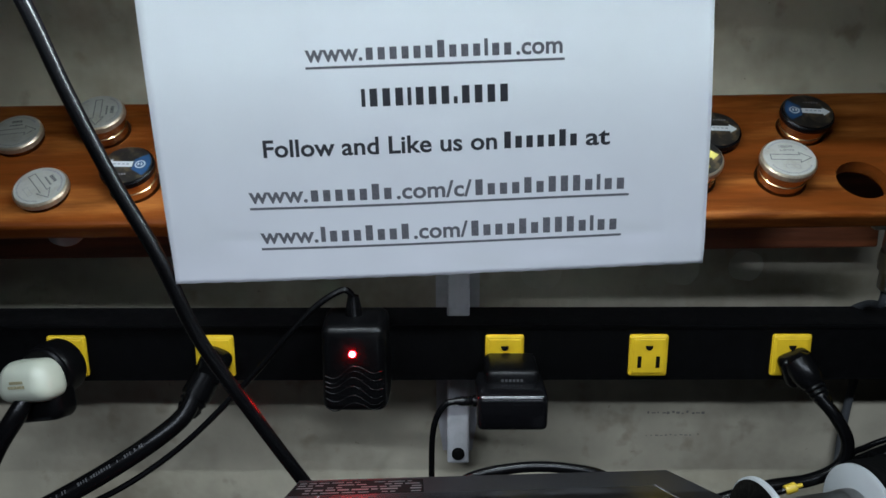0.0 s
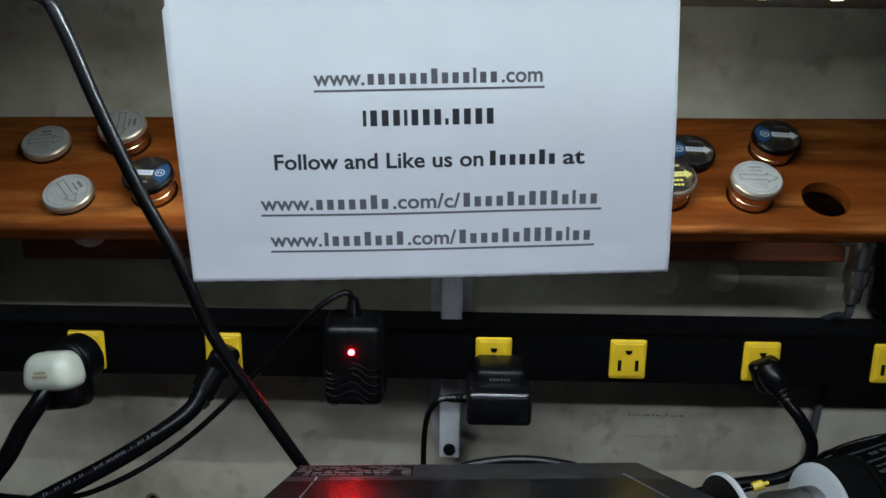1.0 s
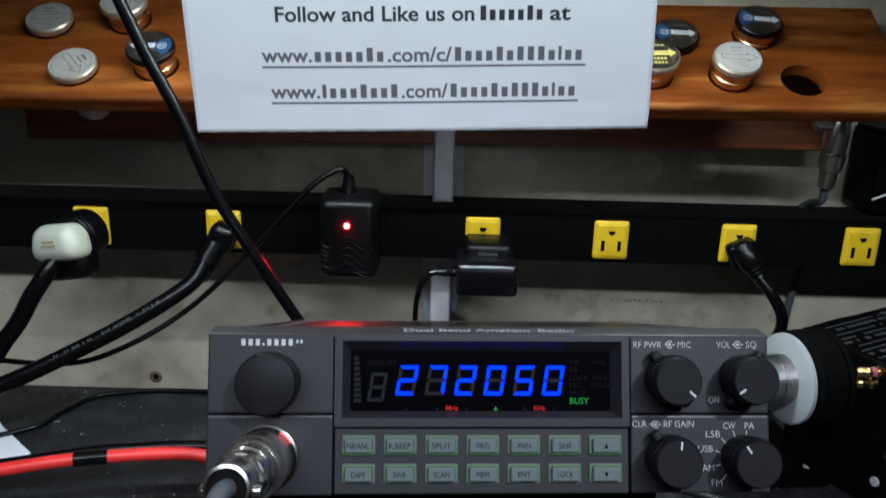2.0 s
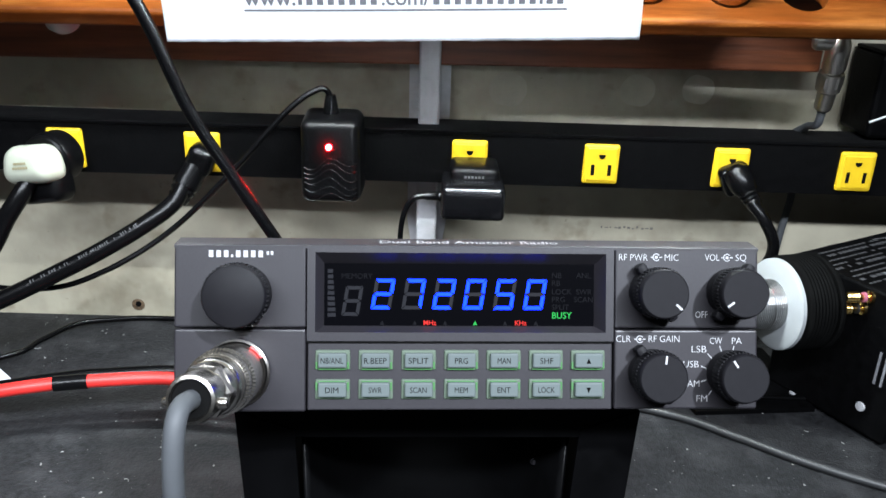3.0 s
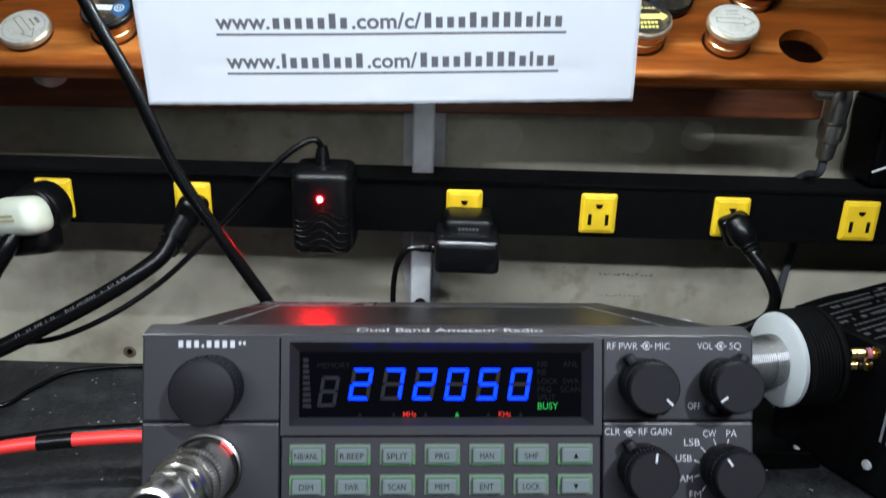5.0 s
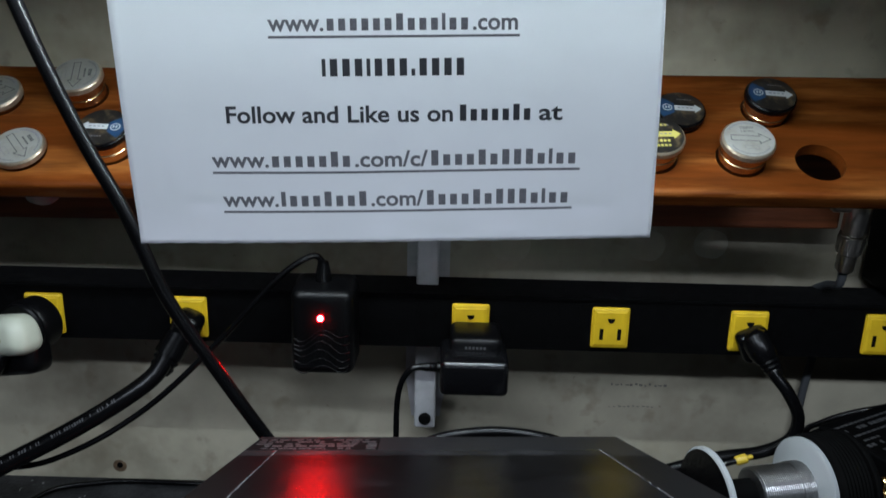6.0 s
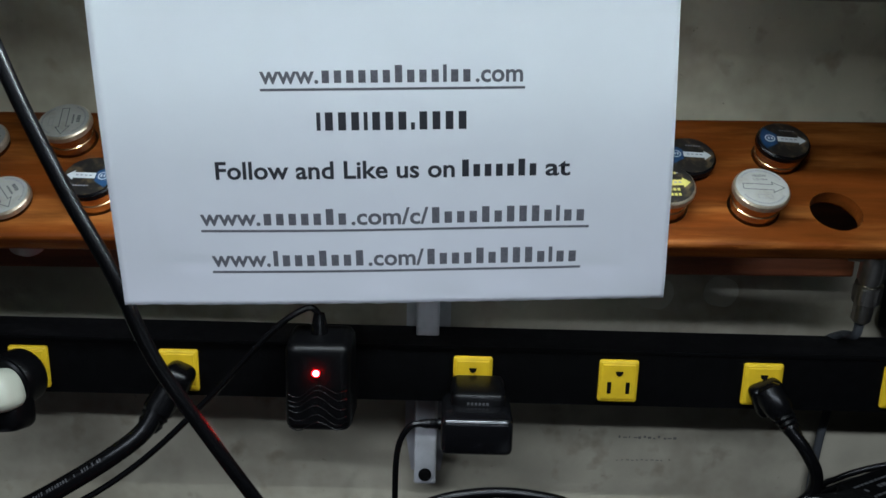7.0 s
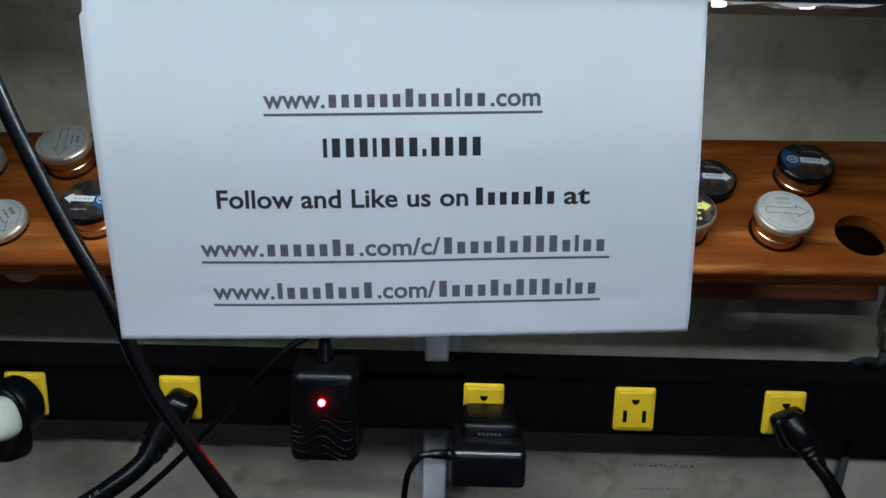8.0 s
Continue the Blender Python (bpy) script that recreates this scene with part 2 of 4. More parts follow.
def word_bars(word):
    out = []
    for c in word:
        w = 0.85 if c in "mw" else 0.28 if c in "ilj.-/()1" else 0.36 if c in "frt" else 0.55
        h = 1.0 if (c.isupper() or c.isdigit() or c in "bdfhkltij()") else 0.72
        out.append((w, 0.12 if c == "." else 0.4 if c == "-" else h, c != " "))
    return out


# ---- the setting ----
BENCH, BACK = -0.020, 0.528
tagged(part("wall_north", box(-1.6, 1.6, BACK, BACK + 0.1, -0.95, 1.62), WALL), "stained beige painted wall behind the bench", "wall", kind="structure")
tagged(part("wall_south", box(-1.6, 1.6, -2.7, -2.6, -0.95, 1.62), ROOM), "plain painted wall", "wall", kind="structure")
tagged(part("wall_west", box(-1.7, -1.6, -2.7, BACK + 0.1, -0.95, 1.62), ROOM), "plain painted wall", "wall", kind="structure")
tagged(part("wall_east", box(1.6, 1.7, -2.7, BACK + 0.1, -0.95, 1.62), ROOM), "plain painted wall", "wall", kind="structure")
tagged(part("ceiling", box(-1.7, 1.7, -2.7, BACK + 0.1, 1.62, 1.7), ROOM), "plain ceiling", "ceiling", kind="structure")
tagged(part("floor", box(-1.7, 1.7, -2.7, BACK + 0.1, -1.0, -0.95), ROOM), "plain floor", "floor", kind="structure")

bench = thing("workbench", pose(0, 0, BENCH), "workbench with a black rubber mat speckled with dust", "workbench")
part("bench_top", box(-1.2, 1.2, -0.15, BACK - 0.001, -0.040, -0.004, 0.003), DARKWOOD, bench)
part("rubber_mat", box(-1.19, 1.19, -0.14, BACK - 0.002, -0.0039, 0.0, 0.0015), MAT, bench, "black rubber mat")
for x in (-1.1, 1.1):
    for y in (-0.08, 0.46):
        part("leg", box(x - 0.04, x + 0.04, y - 0.04, y + 0.04, -0.93, -0.040, 0.004), DARKWOOD, bench)

rng = random.Random(4)
bm = bmesh.new()
for i in range(2400):
    x, y = rng.uniform(-0.45, 0.5), rng.uniform(0.0, 0.52)
    s = rng.choice((0.0002, 0.00025, 0.0003, 0.0003, 0.0004, 0.0005, 0.0010))
    a = rng.uniform(0, 6.28)
    vs = [bm.verts.new((x + s * rng.uniform(0.5, 1.4) * math.cos(a + k), y + s * rng.uniform(0.5, 1.4) * math.sin(a + k), BENCH + 0.0002 + s * 0.4 * rng.random())) for k in (0, 1.5, 3.1, 4.6)]
    top = bm.verts.new((x, y, BENCH + 0.0003 + s * 0.6))
    for k in range(4):
        bm.faces.new((vs[k], vs[(k + 1) % 4], top))
for i in range(90):
    # curled wire ends and larger scraps
    x, y, a, r = rng.uniform(-0.42, 0.45), rng.uniform(0.02, 0.51), rng.uniform(0, 6.28), rng.uniform(0.0006, 0.0016)
    bend = rng.uniform(-1.2, 1.2)
    way = [(x + r * k * math.cos(a + bend * k * 0.4), y + r * k * math.sin(a + bend * k * 0.4), BENCH + 0.0004 + 0.0003 * rng.random()) for k in range(4)]
    tube(way, 0.0002 + 0.0002 * rng.random(), 4, 2, bm=bm)
tagged(part("dust", bm, FLAKE), "pale specks of dust and wire scraps on the mat", "dust", kind="stuff")

# wall fixing hole and pencil scribbles
bm = lathe([(0.0052, 0.0), (0.0045, 0.0006), (0.0022, 0.0008), (0.0020, 0.0002), (0.0001, 0.0002)], 11, m=pose(-0.207, BACK, -0.0115, 90))
tagged(part("wall_plug", bm, material("rust", (0.10, 0.065, 0.035), 0.7, vary=0.5, scale=300)), "rusty screw hole in the wall", "wall plug", kind="structure")

tagged(part("wall_plug_hole", lathe([(0.0024, 0.0006), (0.0022, 0.0012), (0.0001, 0.0012)], 11, m=pose(-0.2065, BACK, -0.0105, 90)), SLOT), "dark hole in the wall plug", "wall plug", kind="structure")

# upper shelf
shelf = thing("upper_shelf", pose(0, 0, 0), "dark wooden shelf board over the bench", "shelf")
part("board", box(-0.9, 0.9, 0.325, BACK - 0.001, 0.354, 0.373, 0.0015), SHELF, shelf)

# shelf uprights
def upright(x, z0, z1):
    up = thing("shelf_upright", pose(x, BACK, z0), "grey slotted metal shelf upright screwed to the wall", "shelf upright", "shelf uprights")
    h = z1 - z0
    part("flange", prism([(-0.0145, 0.03), (-0.010, 0), (0.010, 0), (0.0145, 0.03), (0.0145, h), (-0.0145, h)], -0.004, -0.0005), STEEL, up)
    part("channel", box(-0.0072, 0.0072, -0.0328, -0.0035, 0.006, h, 0.0015), STEEL, up)
    part("screw", lathe([(0.0042, 0), (0.0042, 0.0015), (0.003, 0.0026), (0.0001, 0.003)], 20, m=pose(0, -0.0328, 0.0135, 90)), SLOT, up, "black screw head", True)
    return up


upright(0.0185, 0.0385, 0.353)

# pencil scribbles on the wall
bm = bmesh.new()
rs = random.Random(9)
for k in range(12):
    x, z = 0.150 + 0.0034 * k + 0.001 * rs.random(), 0.0640 + 0.0012 * rs.random()
    box(x, x + 0.0008 + 0.0022 * rs.random(), BACK - 0.0003, BACK + 0.001, z, z + 0.0006 + 0.0012 * rs.random(), bm=bm)
for k in range(10):
    x, z = 0.150 + 0.0034 * k, 0.0470 + 0.0010 * rs.random()
    box(x, x + 0.0012 + 0.001 * rs.random(), BACK - 0.0003, BACK + 0.001, z, z + 0.0004 + 0.0006 * rs.random(), bm=bm)
tagged(part("wall_scribble", bm, material("pencil", (0.15, 0.14, 0.125), 0.7)), "faint grey pencil marks on the wall", "marking", kind="structure")

# pale discs: round patches of light put in as colour under the rack
SPOT = material("pale_light_paint", (0.40, 0.375, 0.30), 0.6, vary=0.12, scale=60)
for x, z, r in ((0.074, 0.167, 0.0135), (0.166, 0.169, 0.0125), (0.209, 0.171, 0.0115)):
    ring = [(x + r * math.cos(0.2618 * k), z + r * math.sin(0.2618 * k) * (0.92 + 0.06 * math.sin(k))) for k in range(24)]
    tagged(part("light_spot", prism(ring, BACK - 0.0003, BACK + 0.001), SPOT), "pale disc standing in for a round patch of light on the wall", "stain", kind="structure")

# ---- power strip ----
FACE = 0.477
strip = thing("power_strip", pose(0, FACE, 0.1125), "long black metal power strip with yellow outlets, screwed under the rack", "power strip")
part("housing", prism([(0, 0), (0, 0.0352), (0.0352, 0.0352), (0.0352, 0.0)], -0.62, 0.62), STRIP, strip).matrix_local = pose(0, 0, 0, 0, 0, -90) @ Matrix.Diagonal((-1, 1, 1, 1))
part("dusty_top", box(-0.62, 0.62, 0.0016, 0.0348, 0.0350, 0.0356), material("dusty_enamel", (0.0045, 0.0045, 0.0047), 0.8, spec=0.1, vary=0.5, scale=240, second=(0.010, 0.010, 0.0098), second_scale=70), strip, "dusty black top face")
part("top_lip", box(-0.62, 0.62, -0.0008, 0.0012, 0.0335, 0.0362, 0.0005), STRIP, strip)


def outlet():
    ob = part("outlet", box(-0.0119, 0.0119, -0.0028, 0.001, -0.0135, 0.0135, 0.0016), YELLOW, strip, "yellow outlet face")
    part("recess", box(-0.0098, 0.0098, -0.0033, -0.0020, -0.0112, 0.0112, 0.0006), YELLOW, ob)
    g = [(0.0023 * math.cos(a), 0.0030 * math.sin(a)) for a in [math.pi * k / 8 for k in range(9)]]
    part("earth_slot", prism([(x, 0.0068 - z) for x, z in g], -0.0036, -0.0026), SLOT, ob)
    for x in (-0.0056, 0.0056):
        part("slot", box(x - 0.0012, x + 0.0012, -0.0036, -0.0026, -0.0075, 0.0, 0.0002, 1), SLOT, ob)
    return ob


OUT = [-0.2215, -0.1310, -0.0420, 0.0465, 0.1345, 0.2215, 0.3060]
first = outlet()
first.matrix_local = pose(OUT[0], 0, 0.0168)
for x in OUT[1:]:
    copy_thing(first, pose(x, 0, 0.0168))


# ---- plugs, adapters and their cords ----
def cord(name, points, r, mat, label, category="cable", flat=1.0):
    return tagged(part(name, tube(points, r, 12, 8, flat=flat), mat, smooth=True), label, category)


# large plug with an ivory body, hanging from the first outlet
base = Vector((-0.2215, FACE - 0.003, 0.125))
plug = thing("power_plug", Matrix.Translation(base), "large ivory and black power plug in a yellow outlet", "plug")
part("collar", lathe([(0.0150, 0), (0.0168, 0.002), (0.0172, 0.012), (0.0166, 0.016), (0.0162, 0.0165), (0.0162, 0.018), (0.0150, 0.019)], 40, m=pose(-0.001, -0.001, 0.001, 90, 0, -14)), PLASTIC, plug, "black collar", True)
bm = box(-0.0165, 0.0165, -0.011, 0.011, -0.0095, 0.0125, 0.0085, 6)
for v in bm.verts:
    v.co.x *= 0.96 - 11.0 * v.co.z
bm.transform(pose(-0.0085, -0.0265, -0.0008, -12, -9, -14) @ Matrix.Scale(1.12, 4))
part("body", bm, IVORY, plug, "ivory nylon body", True)
bm = box(-0.0165, 0.0175, -0.009, 0.012, -0.0135, 0.0095, 0.0065, 4)
bm.transform(pose(-0.0075, -0.0215, -0.0125, -12, -12, -14))
part("cord_clamp", bm, PLASTIC, plug, "black lower half", True)
for k, w in ((0.0012, 0.0085), (-0.0012, 0.0105)):
    bm = bmesh.new()
    for i in range(6):
        box(-w / 2 + w * i / 6, -w / 2 + w * (i + 0.7) / 6, -0.0112, -0.0109, k - 0.0008, k + 0.0006, bm=bm)
    bm.transform(pose(-0.0085, -0.0265, 0.0005, -12, -9, -14) @ Matrix.Scale(1.12, 4))
    part("text_bar", bm, material("faded_print", (0.25, 0.22, 0.12), 0.6), plug)
part("cord", tube([Vector(p) - base for p in ((-0.231, 0.446, 0.119), (-0.237, 0.438, 0.108), (-0.246, 0.433, 0.094), (-0.262, 0.428, 0.068), (-0.30, 0.42, 0.03), (-0.42, 0.43, -0.012))], 0.0058, 14), RUBBER, plug, "thick black cord", True)

# angled black plug in the second outlet
plug = thing("power_plug", pose(-0.131, FACE - 0.003, 0.125), "black moulded power plug with a thick black cord", "plug")
bm = box(-0.0092, 0.0088, -0.020, 0.0, -0.012, 0.0085, 0.0062, 5)
bm.transform(pose(0.003, 0, 0.004, 0, 24, 0))
part("body", bm, RUBBER, plug, "", True)
part("neck", lathe([(0.0060, -0.008), (0.0085, -0.006), (0.0090, 0.010), (0.0075, 0.012), (0.0082, 0.0135), (0.0068, 0.016), (0.0074, 0.018), (0.0058, 0.022)], 24, m=pose(-0.003, -0.014, -0.005, 158, 28, 0)), RUBBER, plug, "ribbed strain relief", True)
base = Vector((-0.131, FACE - 0.003, 0.125))
part("cord", tube([Vector(p) - base for p in ((-0.137, 0.455, 0.116), (-0.144, 0.447, 0.103), (-0.160, 0.437, 0.0915), (-0.186, 0.428, 0.0765), (-0.215, 0.42, 0.0620), (-0.250, 0.41, 0.0460), (-0.30, 0.40, 0.0255), (-0.38, 0.39, -0.012))], 0.0056, 14), RUBBER, plug, "thick black cord", True)
HEAVY = spline([(-0.137, 0.455, 0.116), (-0.144, 0.447, 0.103), (-0.160, 0.437, 0.0915), (-0.186, 0.428, 0.0765), (-0.215, 0.42, 0.0620), (-0.250, 0.41, 0.0460), (-0.30, 0.40, 0.0255), (-0.38, 0.39, -0.012)], 40)
CORDPRINT = material("cord_print", (0.03, 0.03, 0.032), 0.5)
rs = random.Random(11)
bm = bmesh.new()
for k in range(86, 176, 2):
    if rs.random() < 0.25:
        continue
    p, d = HEAVY[k], (HEAVY[k + 1] - HEAVY[k - 1]).normalized()
    side = d.cross(Vector((0, -0.75, 0.66))).normalized()
    up = side.cross(d).normalized()
    if up.z < 0:
        up = -up
    c = p + up * 0.00555
    w, h = 0.0003 + 0.0003 * rs.random(), 0.0011 + 0.0006 * rs.random()
    bm.faces.new([bm.verts.new(c + d * a * w + side * b * h * 0.7 + up * 0.0001) for a, b in ((-1, -1), (1, -1), (1, 1), (-1, 1))])
o = part("cord_print", bm, CORDPRINT, plug, "faint white print on the cord")
o.matrix_local = Matrix.Translation(-base)

# wall adapter with a red lamp
def adapter_shell():
    """A block whose shoulders and sides draw in towards the front."""
    bm = box(-0.0196, 0.0196, -0.036, -0.0035, -0.0225, 0.0335, 0.006, 5)
    for v in bm.verts:
        near = max(0.0, min(1.0, (-v.co.y - 0.0035) / 0.0325))
        v.co.x *= 1 - 0.035 * near
        if v.co.z > 0.02:
            v.co.z -= 0.0030 * near
            v.co.x *= 0.97
    return bm


ad = thing("power_adapter", pose(-0.042, FACE, 0.130), "black wall power adapter with a glowing red lamp", "power adapter")
part("body", adapter_shell(), PLASTIC, ad, "", True)
for k in range(6):
    z = 0.004 - 0.0042 * k
    part("wave_rib", tube([(x, -0.0358, z + 0.0030 * math.cos(x * 260) + 0.0016 * math.sin(x * 110 + k)) for x in [-0.0165 + 0.0033 * i for i in range(11)]], 0.00032, 8, 3), PLASTIC, ad)
part("lamp", lathe([(0.0018, 0), (0.0018, 0.0008), (0.0013, 0.0015), (0.0001, 0.0018)], 20, m=pose(-0.0005, -0.036, 0.0145, 90)), LEDRED, ad, "glowing red lamp", True)
part("lamp_core", lathe([(0.0009, 0.0014), (0.0007, 0.0020), (0.0001, 0.0022)], 14, m=pose(-0.0005, -0.036, 0.0145, 90)), LEDCORE, ad)
part("strain_relief", lathe([(0.005, 0), (0.0045, 0.005), (0.0032, 0.0115)], 16, m=pose(-0.001, -0.018, 0.0320)), RUBBER, ad, "", True)
base = Vector((-0.042, FACE, 0.130))
part("cord", tube([Vector(p) - base for p in ((-0.043, 0.459, 0.167), (-0.0442, 0.457, 0.1755), (-0.051, 0.455, 0.1772), (-0.070, 0.452, 0.1635), (-0.106, 0.446, 0.124), (-0.147, 0.44, 0.085), (-0.189, 0.43, 0.060), (-0.230, 0.43, 0.047), (-0.30, 0.44, 0.045))], 0.0019, 8), RUBBER, ad, "thin black cord", True)

# black block adapter
ad = thing("power_adapter", pose(0.0485, FACE, 0.113), "glossy black block adapter hanging from a yellow outlet", "power adapter")
GLOSS = material("gloss_black", (0.003, 0.003, 0.0035), 0.16, vary=0.2, scale=90)
part("body", box(-0.0205, 0.0195, -0.051, -0.014, -0.0095, 0.0125, 0.0035, 3), GLOSS, ad, "", True)
part("plug_block", box(-0.015, 0.0165, -0.034, -0.0035, 0.002, 0.0200, 0.004, 3), PLASTIC, ad, "", True)
for k in range(6):
    part("marking", box(-0.006 + 0.0022 * k, -0.0046 + 0.0022 * k, -0.0342, -0.0338, 0.0135, 0.0150), GREYINK, ad)
part("strain_relief", lathe([(0.0034, 0), (0.0034, 0.002), (0.0026, 0.0025), (0.0033, 0.004), (0.0026, 0.0045), (0.0031, 0.006), (0.0025, 0.0065), (0.0029, 0.008), (0.002, 0.013)], 14, m=pose(-0.020, -0.032, 0.0005, 0, -90, 0)), RUBBER, ad, "", True)
base = Vector((0.0485, FACE, 0.113))
part("cord", tube([Vector(p) - base for p in ((0.017, 0.445, 0.1135), (0.010, 0.445, 0.111), (0.004, 0.446, 0.099), (0.002, 0.448, 0.075), (0.003, 0.45, 0.03), (0.01, 0.45, -0.016))], 0.0019, 8), RUBBER, ad, "thin black cord", True)

# angled plug in the sixth outlet
plug = thing("power_plug", pose(0.2215, FACE - 0.003, 0.126), "black moulded power plug with a black cord", "plug")
bm = box(-0.0098, 0.0098, -0.013, 0.0, -0.012, 0.0085, 0.0045, 4)
bm.transform(pose(0.0008, 0, 0, 0, -24, 0))
part("body", bm, RUBBER, plug, "", True)
slant = Matrix.Translation((-0.001, -0.009, 0.005)) @ Vector((0.0165, -0.023, -0.028)).to_track_quat("Z", "Y").to_matrix().to_4x4()
part("neck", lathe([(0.0001, -0.003), (0.0055, -0.002), (0.0084, 0.001), (0.0090, 0.006), (0.0086, 0.012), (0.0070, 0.0165), (0.0058, 0.0180), (0.0064, 0.0195), (0.0052, 0.0210), (0.0058, 0.0225), (0.0048, 0.0240), (0.0052, 0.0255), (0.0039, 0.0310)], 28, m=slant), RUBBER, plug, "tapered strain relief with ribs", True)
base = Vector((0.2215, FACE - 0.003, 0.126))
part("cord", tube([Vector(p) - base for p in ((0.229, 0.448, 0.114), (0.237, 0.442, 0.104), (0.2445, 0.44, 0.089), (0.2415, 0.44, 0.074), (0.224, 0.438, 0.066), (0.190, 0.435, 0.061), (0.13, 0.43, 0.04), (0.10, 0.43, 0.0))], 0.0038, 12), RUBBER, plug, "black cord", True)

# the slanting cable that hangs in front of the rack
cord("hanging_cable", [(-0.192, 0.310, 0.44), (-0.182, 0.313, 0.378), (-0.1755, 0.327, 0.3500), (-0.1675, 0.3520, 0.3465), (-0.1617, 0.3580, 0.332), (-0.150, 0.360, 0.297), (-0.1345, 0.362, 0.257), (-0.119, 0.363, 0.224), (-0.104, 0.364, 0.184), (-0.083, 0.368, 0.1445), (-0.0615, 0.375, 0.104), (-0.045, 0.386, 0.07), (-0.03, 0.40, 0.03), (-0.01, 0.41, -0.014)], 0.0034, RUBBER, "black cable hanging slantwise in front of the wooden rack")
cord("loose_cable", [(0.0, 0.44, -0.012), (0.004, 0.425, 0.05), (0.020, 0.42, 0.076), (0.050, 0.42, 0.0845), (0.080, 0.42, 0.0840), (0.105, 0.42, 0.076), (0.125, 0.42, 0.05), (0.13, 0.42, -0.012)], 0.0030, RUBBER, "black cable arched up behind the radio")

# ---- wooden rack with wattmeter elements ----
TILT = 36.0
rack_pose = pose(0, 0.4275, 0.2290, TILT, -0.7, 0)
rack = thing("element_rack", rack_pose, "tilted reddish cedar rack with round holes for wattmeter elements", "rack")
board = part("board", box(-0.37, 0.298, -0.0045, 0.0925, -0.0125, 0.0, 0.0032, 4), WOOD)
SLUGS = [  # x, distance up the slope, height of the face, kind, turn of the arrow
    (0.1915, 0.0215, 0.0160, "silver", -3), (0.2132, 0.0600, 0.0135, "dark", -6), (0.1620, 0.0540, 0.007, "dark", -4),
    (0.1430, 0.0230, 0.0165, "black", 2), (-0.2327, 0.0605, 0.007, "silver", 8), (-0.2062, 0.0182, 0.0065, "silver", -50),
    (-0.1580, 0.0235, 0.0160, "dark", 178), (-0.1842, 0.0660, 0.0160, "silver", -82)]
bm = bmesh.new()
for x, s in [(a[0], a[1]) for a in SLUGS] + [(0.2352, 0.0198)]:
    wide = [(0.0175, -0.05), (0.0175, -0.0080)] if x == 0.2352 else [(0.0137, -0.05)]
    lathe(wide + [(0.0137, -0.0078), (0.0137, 0.03)], 40, bm=bm, m=pose(x, s, 0))
cutter = part("cutter", bm, WOOD)
mod = board.modifiers.new("holes", "BOOLEAN")
mod.object, mod.solver = cutter, "EXACT"
bpy.context.view_layer.update()
cut = bpy.data.meshes.new_from_object(board.evaluated_get(bpy.context.evaluated_depsgraph_get()))
board.modifiers.clear()
board.data = cut
bpy.data.objects.remove(cutter)
board.parent = rack
board.matrix_parent_inverse = Matrix.Identity(4)
o = part("back_cleat", box(-0.2710, 0.2842, 0.505, BACK - 0.001, 0.186, 0.262, 0.0015), DARKWOOD, rack, "dark cedar cleat under the rack")
o.matrix_local = rack_pose.inverted() @ pose(0, 0, 0, 0, -0.7, 0)


